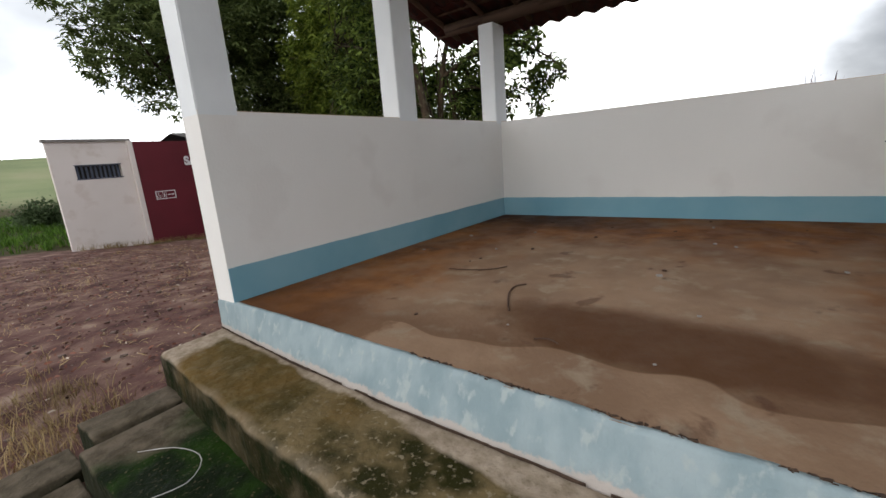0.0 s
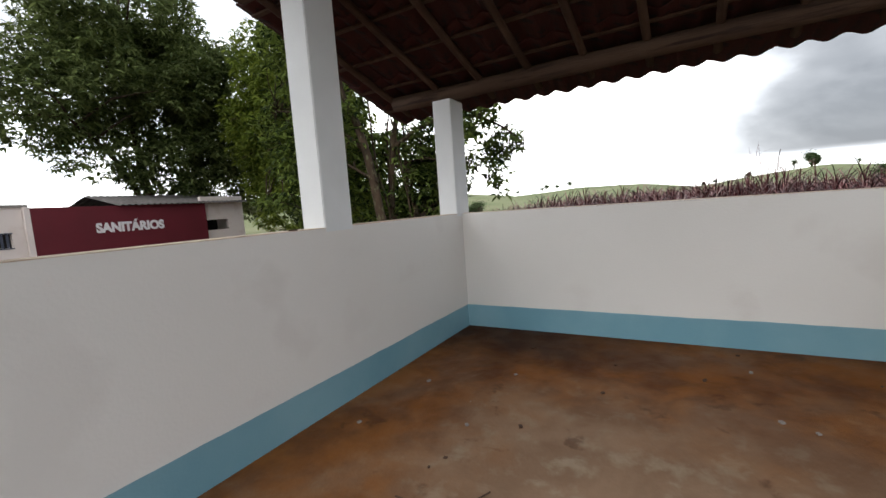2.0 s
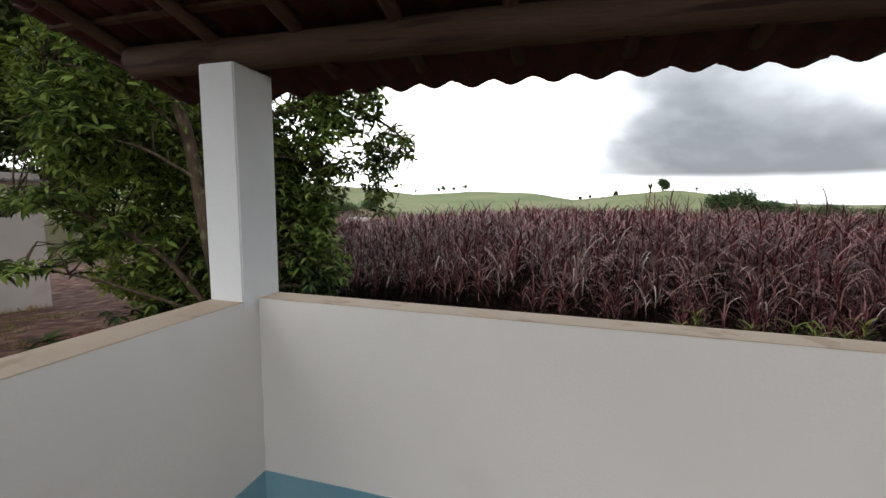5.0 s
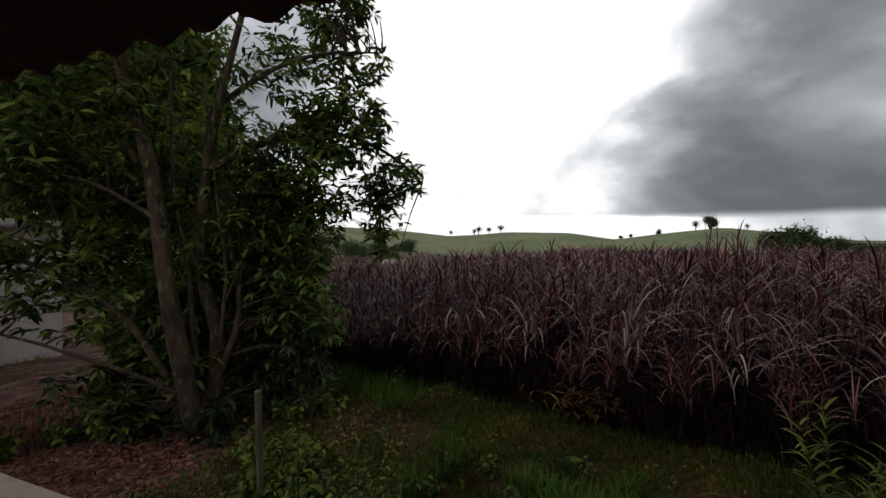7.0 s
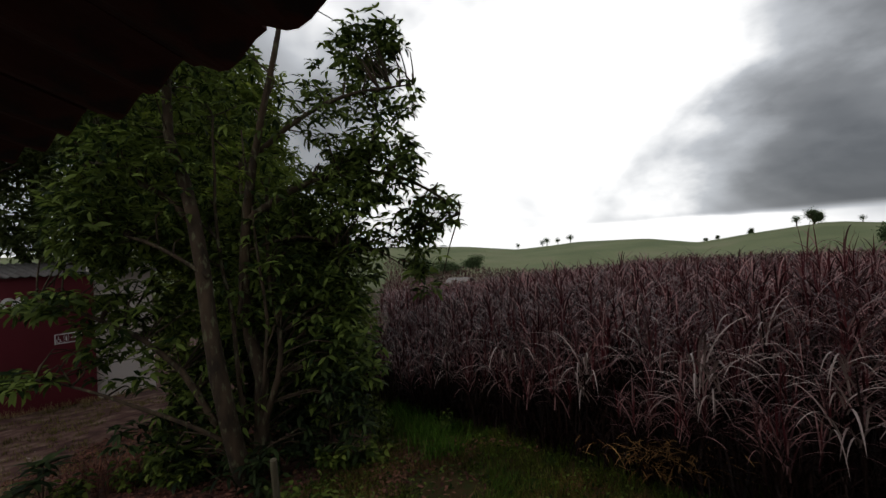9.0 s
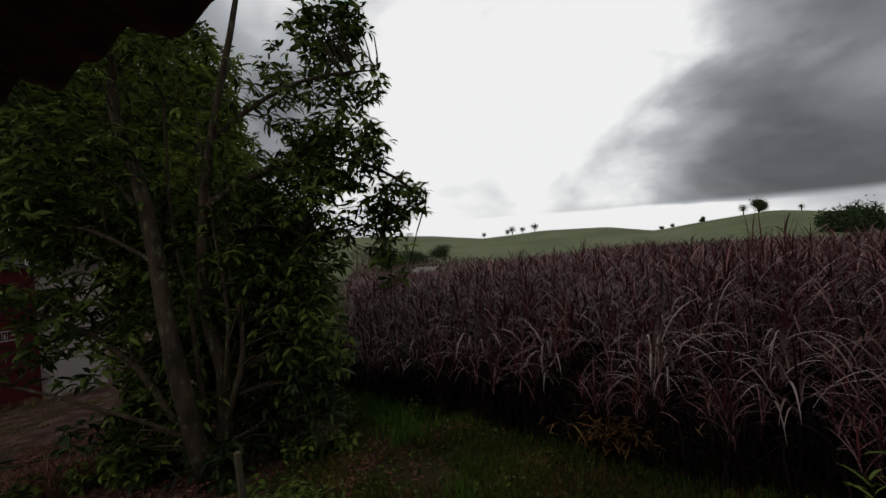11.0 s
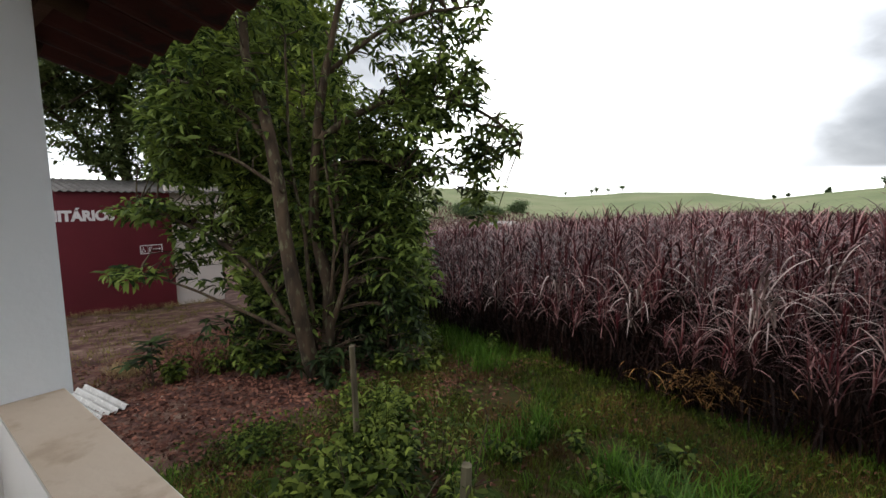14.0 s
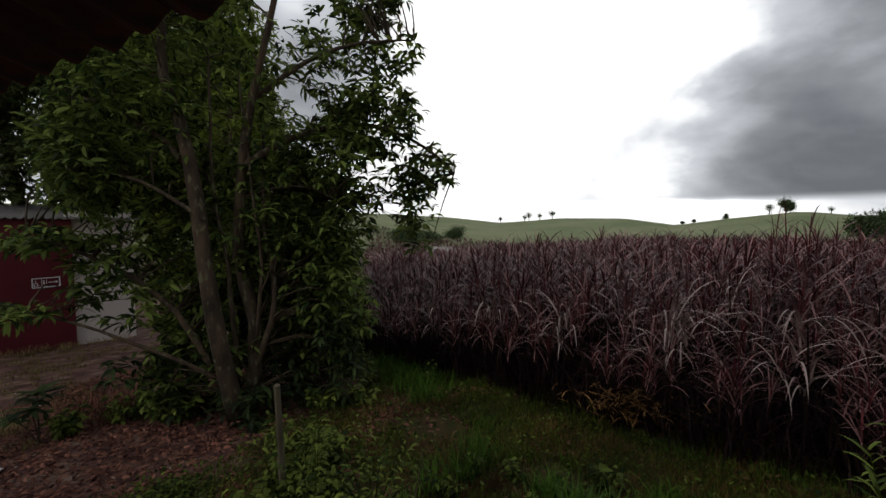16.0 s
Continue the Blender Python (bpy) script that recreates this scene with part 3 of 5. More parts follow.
def ground_material():
    m = bpy.data.materials.new("earth_and_grass")
    m.use_nodes = True
    n, l = m.node_tree.nodes, m.node_tree.links
    p = n["Principled BSDF"]
    p.inputs["Roughness"].default_value, p.inputs["Specular IOR Level"].default_value = 0.95, 0.1
    co, vc = n.new("ShaderNodeTexCoord"), n.new("ShaderNodeVertexColor")
    vc.layer_name = "cover"
    sep = n.new("ShaderNodeSeparateColor")
    l.new(vc.outputs["Color"], sep.inputs[0])

    def nz(scale, d=8):
        x = n.new("ShaderNodeTexNoise")
        x.inputs["Scale"].default_value, x.inputs["Detail"].default_value = scale, d
        l.new(co.outputs["Object"], x.inputs["Vector"])
        return x.outputs["Fac"]

    def rp(f, *cs):
        x = n.new("ShaderNodeValToRGB")
        e = x.color_ramp.elements
        while len(e) < len(cs):
            e.new(0.5)
        for q, (pos, c) in zip(e, cs):
            q.position, q.color = pos, (*c, 1)
        l.new(f, x.inputs["Fac"])
        return x.outputs["Color"]

    def mix(f, a, b):
        x = n.new("ShaderNodeMix")
        x.data_type = "RGBA"
        l.new(f, x.inputs[0])
        l.new(a, x.inputs[6])
        l.new(b, x.inputs[7])
        return x.outputs[2]

    earth = rp(nz(3.0), (0.3, (0.050, 0.025, 0.022)), (0.48, (0.098, 0.052, 0.044)), (0.60, (0.15, 0.092, 0.072)), (0.72, (0.23, 0.165, 0.128)))
    grass = rp(nz(2.5), (0.35, (0.024, 0.034, 0.008)), (0.5, (0.052, 0.032, 0.014)), (0.65, (0.026, 0.044, 0.008)))
    # hill greens carry some distance haze in their colour
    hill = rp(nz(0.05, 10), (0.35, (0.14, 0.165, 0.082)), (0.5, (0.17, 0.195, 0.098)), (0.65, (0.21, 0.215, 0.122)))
    # ground under the cane, with the field's shade put into the colour
    shaded_soil = rp(nz(2.0), (0.4, (0.010, 0.007, 0.006)), (0.6, (0.026, 0.016, 0.012)))
    add = n.new("ShaderNodeMath")
    l.new(sep.outputs[0], add.inputs[0])
    sb = n.new("ShaderNodeMath")
    sb.operation = "MULTIPLY_ADD"
    l.new(nz(1.3), sb.inputs[0])
    sb.inputs[1].default_value, sb.inputs[2].default_value = 0.9, -0.45
    l.new(sb.outputs[0], add.inputs[1])
    mr = n.new("ShaderNodeMapRange")
    mr.inputs["From Min"].default_value, mr.inputs["From Max"].default_value = 0.4, 0.6
    l.new(add.outputs[0], mr.inputs["Value"])
    col = mix(mr.outputs["Result"], earth, grass)
    col = mix(sep.outputs[1], col, shaded_soil)
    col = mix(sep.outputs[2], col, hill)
    l.new(col, p.inputs["Base Color"])
    bp = n.new("ShaderNodeBump")
    bp.inputs["Strength"].default_value, bp.inputs["Distance"].default_value = 0.6, 0.03
    l.new(nz(18), bp.inputs["Height"])
    l.new(bp.outputs["Normal"], p.inputs["Normal"])
    return m


build_ground()

# ---- the porch ----
XL, XR, YB, YF, FZ, SZ, TH = -1.88, 1.365, 4.70, 1.38, 0.60, 1.67, 0.18
SLOPE, EAVE_Y, EAVE_Z = 0.30, 5.27, 2.70


def roof_z(y):
    return EAVE_Z + (EAVE_Y - y) * SLOPE


def band(x0, x1, y0, y1):
    """A coat of paint a few millimetres thick, its upper edge brushed by hand."""
    bm = bmesh.new()
    along = x1 - x0 > y1 - y0
    n = int(max(x1 - x0, y1 - y0) / 0.03)
    rows = []
    for i in range(n + 1):
        f = i / n
        u = (x0 + (x1 - x0) * f) if along else (y0 + (y1 - y0) * f)
        z = FZ + 0.203 + noise.noise(Vector((u * 2, y0, 0))) * 0.004 + noise.noise(Vector((u * 11, y0, 0))) * 0.0025
        q = ((u, y0), (u, y1)) if along else ((x0, u), (x1, u))
        rows.append([bm.verts.new((*q[0], FZ - 0.01)), bm.verts.new((*q[0], z)), bm.verts.new((*q[1], z)), bm.verts.new((*q[1], FZ - 0.01))])
    for a, b in zip(rows, rows[1:]):
        for k in range(4):
            bm.faces.new((a[k], a[(k + 1) % 4], b[(k + 1) % 4], b[k]))
    bm.faces.new(rows[0])
    bm.faces.new(rows[-1][::-1])
    bmesh.ops.recalc_face_normals(bm, faces=bm.faces)
    return bm


def wall_run(name, x0, x1, y0, y1, band_faces, label):
    w = empty(name, (0, 0, 0), label, kind="structure")
    part("wall_body", boxes((x0, x1, y0, y1, 0.0, SZ - 0.004), cuts=0, bevel=0.004), WHITE, w)
    part("sill", boxes((x0 + 0.003, x1 - 0.003, y0 + 0.003, y1 - 0.003, SZ - 0.0035, SZ), bevel=0.0015), SILLM, w, "bare cement sill top")
    for k, (a, b, c, d) in enumerate(band_faces):
        part("painted_band", band(a, b, c, d), BAND, w, "light blue painted band")
    return w


wall_run("wall_west", XL - TH, XL, YF, YB + 0.135, [(XL, XL + 0.004, YF + 0.003, YB)], "low white plastered wall with a blue band at its foot")
wall_run("wall_north", XL + 0.003, XR + TH, YB, YB + 0.135, [(XL + 0.004, XR - 0.004, YB - 0.004, YB)], "low white plastered wall with a blue band and bare sill")
wall_run("wall_east", XR, XR + TH, YF, YB - 0.003, [(XR - 0.004, XR, YF + 0.003, YB - 0.004)], "low white plastered wall with a blue band at its foot")


def post(x0, x1, y0, y1, top, corner):
    bm = boxes((x0, x1, y0, y1, SZ - 0.03, top))
    bmesh.ops.bevel(bm, geom=list(bm.edges), offset=0.006, segments=2, affect="EDGES")
    ob = part("porch_post", bm, WHITE_LIT)
    tagged(ob, "square white plastered post standing on the low wall", "post", "porch posts")
    return ob


for x0, x1 in ((XL - TH - 0.0015, XL + 0.0015), (XR - 0.0015, XR + TH + 0.0015)):
    post(x0, x1, 4.605, 4.852, 2.70, 0)
    post(x0, x1, 2.97, 3.205, roof_z(3.1) - 0.2, 0)
    post(x0, x1, YF - 0.0015, 1.60, roof_z(1.5) - 0.2, 0)


def line(x, *pts):
    return float(np.interp(x, [p[0] for p in pts], [p[1] for p in pts]))


def edge_top(x):
    return line(x, (-2.06, 1.376), (-1.88, 1.374), (-1.2, 1.366), (-0.5, 1.345), (-0.1, 1.332), (0.3, 1.320), (0.7, 1.315), (1.6, 1.312))


def edge_foot(x):
    return line(x, (-2.06, 1.368), (-1.7, 1.335), (-1.23, 1.30), (-0.54, 1.268), (0.3, 1.262), (1.6, 1.258))


def floor_slab():
    bm = bmesh.new()
    rows = []
    for x in np.linspace(XL, XR, 60):
        y = edge_top(x) + 0.012
        rows.append([bm.verts.new((x, YB, 0.35)), bm.verts.new((x, YB, FZ)), bm.verts.new((x, y, FZ)), bm.verts.new((x, y, 0.35))])
    for a, b in zip(rows, rows[1:]):
        for k in range(4):
            bm.faces.new((a[k], a[(k + 1) % 4], b[(k + 1) % 4], b[k]))
    bm.faces.new(rows[0][::-1])
    bm.faces.new(rows[-1])
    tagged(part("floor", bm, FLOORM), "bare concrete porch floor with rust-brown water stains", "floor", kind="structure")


def plinth():
    # the painted front of the floor slab, leaning out at its foot, with a ragged upper edge
    bm = bmesh.new()
    rows = []
    for x in np.linspace(XL - TH, XR + TH, 260):
        j = (noise.noise(Vector((x * 6, 0, 0))) * 0.010 + noise.noise(Vector((x * 24, 3, 0))) * 0.007) * (0.35 if x < -1.1 else 1.0)
        t, f = edge_top(x), edge_foot(x)
        q = noise.noise(Vector((x * 9, 0, 5))) * 0.003
        zt = FZ + 0.003 + min(0, j) * 0.8
        rows.append([bm.verts.new(p) for p in ((x, f - 0.004, 0.0), (x, f + q, 0.438), (x, f * 0.65 + t * 0.35 + q, 0.49), (x, t - 0.004, zt - 0.014), (x, t + 0.003, zt - 0.004), (x, t + 0.011, zt), (x, t + 0.026 + j * 1.3, FZ + 0.003), (x, t + 0.03 + j * 1.3, FZ - 0.02))])
    for a, b in zip(rows, rows[1:]):
        for k in range(7):
            bm.faces.new((a[k], b[k], b[k + 1], a[k + 1]))
    tagged(part("plinth", bm, PLINTH, smooth=True), "worn pale blue painted edge of the porch floor", "plinth", kind="structure")
    rng_ = np.random.default_rng(8)
    bm = bmesh.new()
    for _ in range(420):
        x = rng_.uniform(-0.55, 1.33)
        if noise.noise(Vector((x * 5, 1, 1))) < -0.12:
            continue
        y, s = edge_top(x) + 0.027 + rng_.normal(0, 0.004), rng_.uniform(0.0012, 0.0042)
        box(bm, x - s * 1.5, x + s * 1.5, y - s * 0.5, y + s * 0.5, FZ - 0.002, FZ + 0.003 + s * 0.5)
    for w in bm.verts:
        w.co += noise.noise_vector(w.co * 90) * 0.006
    for i in range(150):
        x = XL - TH + 0.02 + i * 0.0225
        s = 0.0012 + 0.0025 * abs(noise.noise(Vector((x * 14, 4, 4))))
        if noise.noise(Vector((x * 3, 7, 2))) > 0.25:
            continue
        y = edge_foot(x) - 0.006
        box(bm, x - 0.0115, x + 0.0115, y - s, y + s * 0.6, 0.415, 0.4335)
    for w in bm.verts:
        if w.co.z < 0.5:
            w.co += noise.noise_vector(w.co * 40) * 0.003
    tagged(part("broken_mortar", bm, CHIP), "dark crumbled mortar along the edge of the floor", "mortar", kind="stuff")


floor_slab()
plinth()


def slab(name, x0, x1, front, back, z0, z1, material, r, label, parent, drop=0.0):
    """A cast step: its front edge worn round and uneven. drop: how far the tread falls to the front."""
    bm = bmesh.new()
    rows, n = [], max(6, int((x1 - x0) / 0.022))
    for i in range(n + 1):
        x = x0 + (x1 - x0) * i / n
        e = min(i, n - i) * (x1 - x0) / n
        rr = r * (1 + 0.5 * noise.noise(Vector((x * 4, 2, z1))))
        end = max(0.0, 1 - e / r) ** 2 * r * 0.5
        yf, yb = front(x) + noise.noise(Vector((x * 3, 0, z1))) * 0.012 + noise.noise(Vector((x * 13, 0, z1))) * 0.006, back(x)
        prof = [(yb, z0), (yb, z1 - end - 0.004), (yb - 0.006, z1 - end)]
        prof += [(yb + (yf + rr - yb) * k / 16, z1 - end - drop * k / 16) for k in range(1, 17)]
        prof += [(yf + rr - rr * math.sin(a), z1 - end - drop - rr * (1 - math.cos(a))) for a in np.radians((22, 45, 67, 90))]
        prof += [(yf - 0.004, (z0 + z1) / 2), (yf - 0.008, z0)]
        row = []
        for y, z in prof:
            p = Vector((x, y, z))
            if z > z0:
                p += noise.noise_vector(p * 7) * 0.004 + noise.noise_vector(p * 26) * 0.0022
            row.append(bm.verts.new(p))
        rows.append(row)
    m = len(rows[0])
    for a, b in zip(rows, rows[1:]):
        for k in range(m - 1):
            bm.faces.new((a[k], a[k + 1], b[k + 1], b[k]))
    bm.faces.new(rows[0][::-1])
    bm.faces.new(rows[-1])
    return part(name, bm, material, parent, label, smooth=True)


steps = empty("entrance_steps", (0, 0, 0), "mossy cracked concrete steps in front of the porch", "steps")
top_front = lambda x: line(x, (-2.05, 1.02), (-1.39, 0.95), (-0.93, 0.90), (-0.59, 0.88), (-0.39, 0.867), (1.5, 0.82))
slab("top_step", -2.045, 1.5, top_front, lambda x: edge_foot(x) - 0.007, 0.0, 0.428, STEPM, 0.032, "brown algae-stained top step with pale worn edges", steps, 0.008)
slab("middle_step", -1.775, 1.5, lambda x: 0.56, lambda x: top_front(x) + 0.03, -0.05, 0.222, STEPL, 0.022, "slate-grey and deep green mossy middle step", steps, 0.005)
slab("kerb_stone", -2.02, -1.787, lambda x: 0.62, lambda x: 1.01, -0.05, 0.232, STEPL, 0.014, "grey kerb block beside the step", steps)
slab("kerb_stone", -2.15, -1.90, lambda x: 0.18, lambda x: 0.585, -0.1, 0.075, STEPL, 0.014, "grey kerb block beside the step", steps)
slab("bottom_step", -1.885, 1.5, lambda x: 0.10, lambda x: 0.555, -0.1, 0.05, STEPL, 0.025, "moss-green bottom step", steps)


# ---- roof timber ----
def log(name, p0, p1, r, material, label, n=14, group="", cat="beam"):
    pts = [Vector(p0).lerp(Vector(p1), i / n) for i in range(n + 1)]
    pts = [p + Vector((noise.noise(p * 1.3), noise.noise(p * 1.3 + Vector((9, 0, 0))), noise.noise(p * 1.1 + Vector((0, 9, 0))))) * r * 0.25 for p in pts]
    ob = part(name, tube(bmesh.new(), pts, [r * (1 - 0.12 * i / n) for i in range(n + 1)], 10, 0.15), material, smooth=True)
    return tagged(ob, label, cat, group)


log("eaves_beam", (-2.55, 4.72, 2.768), (2.15, 4.72, 2.768), 0.072, LOG, "thick rough log laid across the porch posts")
log("middle_beam", (-2.55, 3.09, roof_z(3.09) - 0.15), (2.15, 3.09, roof_z(3.09) - 0.15), 0.07, LOG, "thick rough log under the rafters")
log("front_beam", (-2.55, 1.5, roof_z(1.5) - 0.15), (2.15, 1.5, roof_z(1.5) - 0.15), 0.07, LOG, "thick rough log under the rafters")
for x in [-2.58] + [-2.06 + 0.44 * k for k in range(10)]:
    y0, y1 = 5.0, 0.75
    log("rafter", (x, y0, roof_z(y0) - 0.048), (x, y1, roof_z(y1) - 0.048), 0.03, POLE, "thin round pole rafter under the tiles", group="rafters", cat="rafter")
for k in range(12):
    y = 4.95 - 0.385 * k
    bm = bmesh.new()
    box(bm, -2.85, 2.15, y - 0.02, y + 0.02, roof_z(y) - 0.018, roof_z(y) - 0.002)
    tagged(part("batten", bm, POLE), "thin wooden batten carrying roof tiles", "batten", "roof battens")

# ---- toilet block ----
HX = -15.24


def toilet_block():
    h = empty("toilet_block", (HX, 7.0, -1.0), "white and dark red toilet building with a fibre cement roof", "building")
    hx, hy, hz = HX, 7.0, -1.0

    def loc(rows):
        return [(a - hx, b - hx, c - hy, d - hy, e - hz, f - hz) for a, b, c, d, e, f in rows]
    z0 = -1.5
    x1 = HX - 0.18
    # front wall in pieces round two long vents, side and back walls
    rows = []
    for y0, y1, w0, w1, zb, zt, top in ((3.45, 5.50, 3.98, 5.10, 1.47, 1.84, 2.53), (10.2, 11.85, 10.33, 11.2, 1.50, 1.88, 2.75)):
        rows += [(x1 - 0.15, x1, y0, w0, z0, top), (x1 - 0.15, x1, w1, y1, z0, top), (x1 - 0.15, x1, w0, w1, z0, zb), (x1 - 0.15, x1, w0, w1, zt, top)]
    rows += [(x1 - 0.15, x1, 5.5, 10.2, z0, 2.4), (x1 - 4.0, x1 - 0.15, 5.5, 5.65, z0, 2.5), (x1 - 4.0, x1 - 0.15, 11.7, 11.85, z0, 2.5), (x1 - 4.15, x1 - 4.0, 5.5, 11.85, z0, 2.5)]
    for q in loc(rows):
        part("wall", boxes(q), HUTW, h)
    part("screen_wall", boxes(*loc([(HX - 0.15, HX, 5.48, 10.24, z0, 2.50)]), bevel=0.01), RED, h, "dark red painted screen wall")
    part("screen_end", boxes(*loc([(HX - 0.17, HX - 0.01, 5.36, 5.478, z0, 2.53)]), bevel=0.008), HUTW, h, "pale end of the screen wall")
    part("coping", boxes(*loc([(x1 - 0.2, x1 + 0.05, 3.40, 5.48, 2.533, 2.60)]), bevel=0.015), FIBRE, h, "grey coping")
    # added black sheets behind the vents stand in for the unlit room
    part("vent_shade_backing", boxes(*loc([(x1 - 0.5, x1 - 0.45, 3.85, 5.35, 1.2, 2.1), (x1 - 1.5, x1 - 1.4, 5.66, 11.6, z0, 2.4)])), DARK, h)
    w = part("window", boxes(*loc([(x1 - 0.1, x1 + 0.01, 3.96, 5.12, 1.84, 1.87), (x1 - 0.1, x1 + 0.01, 3.96, 5.12, 1.44, 1.468)])), BAR, h, "long barred vent")
    for k in range(11):
        y = 4.0 + k * 0.11
        part("bar", boxes(*loc([(x1 - 0.06, x1 - 0.035, y, y + 0.05, 1.47, 1.84)])), BAR, w)
    # corrugated sheets sloping back from the screen wall
    bm = bmesh.new()
    ys = np.linspace(7.5, 11.95, 150)
    prev = None
    for y in ys:
        c = 0.022 * math.sin(y * 2 * math.pi / 0.18)
        cur = [bm.verts.new((a - hx, y - hy, z + c - hz)) for a, z in ((HX + 0.12, 2.52), (HX - 2.2, 2.95), (HX - 4.6, 2.5))] + [bm.verts.new((a - hx, y - hy, z + c - hz - 0.012)) for a, z in ((HX + 0.12, 2.52), (HX - 2.2, 2.95), (HX - 4.6, 2.5))]
        if prev:
            for i, j in ((0, 1), (1, 2), (4, 3), (5, 4), (3, 0)):
                bm.faces.new((prev[i], cur[i], cur[j], prev[j]))
        prev = cur
    part("roof", bm, ROOFM, h, "weathered corrugated fibre cement roof")
    # painted word
    cu = bpy.data.curves.new("lettering", "FONT")
    cu.body, cu.size, cu.extrude, cu.align_x, cu.align_y = "SANITÁRIOS", 0.38, 0.004, "CENTER", "CENTER"
    cu.offset = 0.020
    tmp = new("lettering_curve", cu)
    bpy.context.view_layer.update()
    me = bpy.data.meshes.new_from_object(tmp)
    bpy.data.objects.remove(tmp)
    me.materials.clear()
    me.materials.append(SIGNW)
    w = max(v.co.x for v in me.vertices) - min(v.co.x for v in me.vertices)
    for v in me.vertices:
        v.co.x *= 1.89 / w
    lt = new("lettering", me)
    lt.parent = h
    lt["label"] = "white painted word SANITÁRIOS"
    lt.matrix_basis = pose(0.005, 7.82 - hy, 1.83 - hz, 90, 0, 90)
    for y0 in (5.81, 9.33):
        s = part("direction_sign", boxes(*loc([(HX, HX + 0.006, y0, y0 + 0.60, 0.64, 0.665), (HX, HX + 0.006, y0, y0 + 0.60, 0.885, 0.91), (HX, HX + 0.006, y0, y0 + 0.025, 0.665, 0.885), (HX, HX + 0.006, y0 + 0.575, y0 + 0.60, 0.665, 0.885)])), SIGNW, h, "small white painted toilet sign")
        q = [(y0 + 0.20, y0 + 0.208, 0.665, 0.885), (y0 + 0.30, y0 + 0.308, 0.665, 0.885), (y0 + 0.235, y0 + 0.27, 0.72, 0.80), (y0 + 0.24, y0 + 0.265, 0.81, 0.84), (y0 + 0.24, y0 + 0.25, 0.69, 0.72), (y0 + 0.256, y0 + 0.266, 0.69, 0.72),
             (y0 + 0.35, y0 + 0.51, 0.765, 0.785), (y0 + 0.075, y0 + 0.09, 0.76, 0.82), (y0 + 0.073, y0 + 0.092, 0.83, 0.85), (y0 + 0.09, y0 + 0.125, 0.755, 0.768), (y0 + 0.12, y0 + 0.132, 0.70, 0.765), (y0 + 0.13, y0 + 0.155, 0.70, 0.71)]
        ic = boxes(*loc([(HX, HX + 0.005, *r) for r in q]))
        ring = [(y0 + 0.085 + 0.045 * math.cos(a), 0.735 + 0.045 * math.sin(a)) for a in np.linspace(math.pi * 0.75, 2.1 * math.pi, 12)]
        tip = [(y0 + 0.50, 0.735), (y0 + 0.50, 0.815), (y0 + 0.555, 0.775)]
        for (u0, v0), (u1, v1) in zip(ring, ring[1:]):
            box(ic, *loc([(HX, HX + 0.005, min(u0, u1) - 0.005, max(u0, u1) + 0.005, min(v0, v1) - 0.004, max(v0, v1) + 0.004)])[0])
        ic.faces.new([ic.verts.new((0.006, u - hy, v - hz)) for u, v in tip])
        part("sign_symbols", ic, SIGNW, s)


toilet_block()


# ---- trees ----
def limb(bm, pts, r0, r1, n=12, sides=8):
    path = smooth_path(pts, n)
    path = [Vector(p) + noise.noise_vector(Vector(p) * 2) * 0.03 for p in path]
    tube(bm, path, [r0 + (r1 - r0) * i / (n - 1) for i in range(n)], sides, 0.25)
    return path


def crown(blobs, density, leaf_len, whorl=7, airy=False, wide=0.30):
    """Whorls of leaves at twig ends, spread through the blobs (centre, radii, count factor)."""
    P = []
    for c, rad, k in blobs:
        n = int(density * k * rad[0] * rad[1] * rad[2])
        d = RNG.normal(0, 1, (n, 3))
        d /= np.linalg.norm(d, axis=1, keepdims=True)
        rr = RNG.uniform(0.25, 1.0, n) ** 0.55
        q = np.array(c) + d * rr[:, None] * np.array(rad)
        keep = np.array([noise.noise(Vector(v) * (0.8 if airy else 1.5)) > (-0.14 if airy else -0.24) for v in q])
        P.append(q[keep])
    P = np.concatenate(P)
    n = len(P)
    pos = np.repeat(P, whorl, 0)
    az = RNG.uniform(0, 2 * np.pi, n * whorl)
    tilt = RNG.normal(-0.18, 0.36, n * whorl)
    way = np.stack([np.cos(az) * np.cos(tilt), np.sin(az) * np.cos(tilt), np.sin(tilt)], 1)
    L = RNG.uniform(0.75, 1.2, n * whorl) * leaf_len
    return P, leaves(pos + way * 0.02, way, L, L * wide)


def tree(name, trunks, blobs, density, leaf_len, label, lm=LEAF, twig_n=0, cat="tree", twig_r=0.008):
    base = np.array(trunks[0][0][0])
    t = empty(name, tuple(base), label, cat)
    bm, allp = bmesh.new(), []
    for pts, r0, r1 in trunks:
        allp += limb(bm, pts, r0, r1)
    P, (v, f) = crown(blobs, density, leaf_len, airy=lm is LEAFD)
    A = np.array([tuple(p) for p in allp])
    for q in P[RNG.permutation(len(P))[:twig_n]]:
        d = np.linalg.norm((A - q) * (1, 1, 1.3) + (0, 0, 0.25), axis=1)
        s = A[int(np.argmin(d))]
        m = (s + q) / 2 + RNG.normal(0, 0.08, 3) + (0, 0, 0.12)
        tube(bm, smooth_path([s, m, q], 5), [twig_r * 2, twig_r * 1.7, twig_r * 1.3, twig_r, twig_r * 0.5], 4)
    for w in bm.verts:
        w.co -= Vector(base)
    part("trunk", bm, BARK, t, "leaning grey-brown trunk and limbs", smooth=True)
    tagged(raw("crown", v - base, f, lm, t, "long drooping dark green leaves"), kind="stuff")
    return t


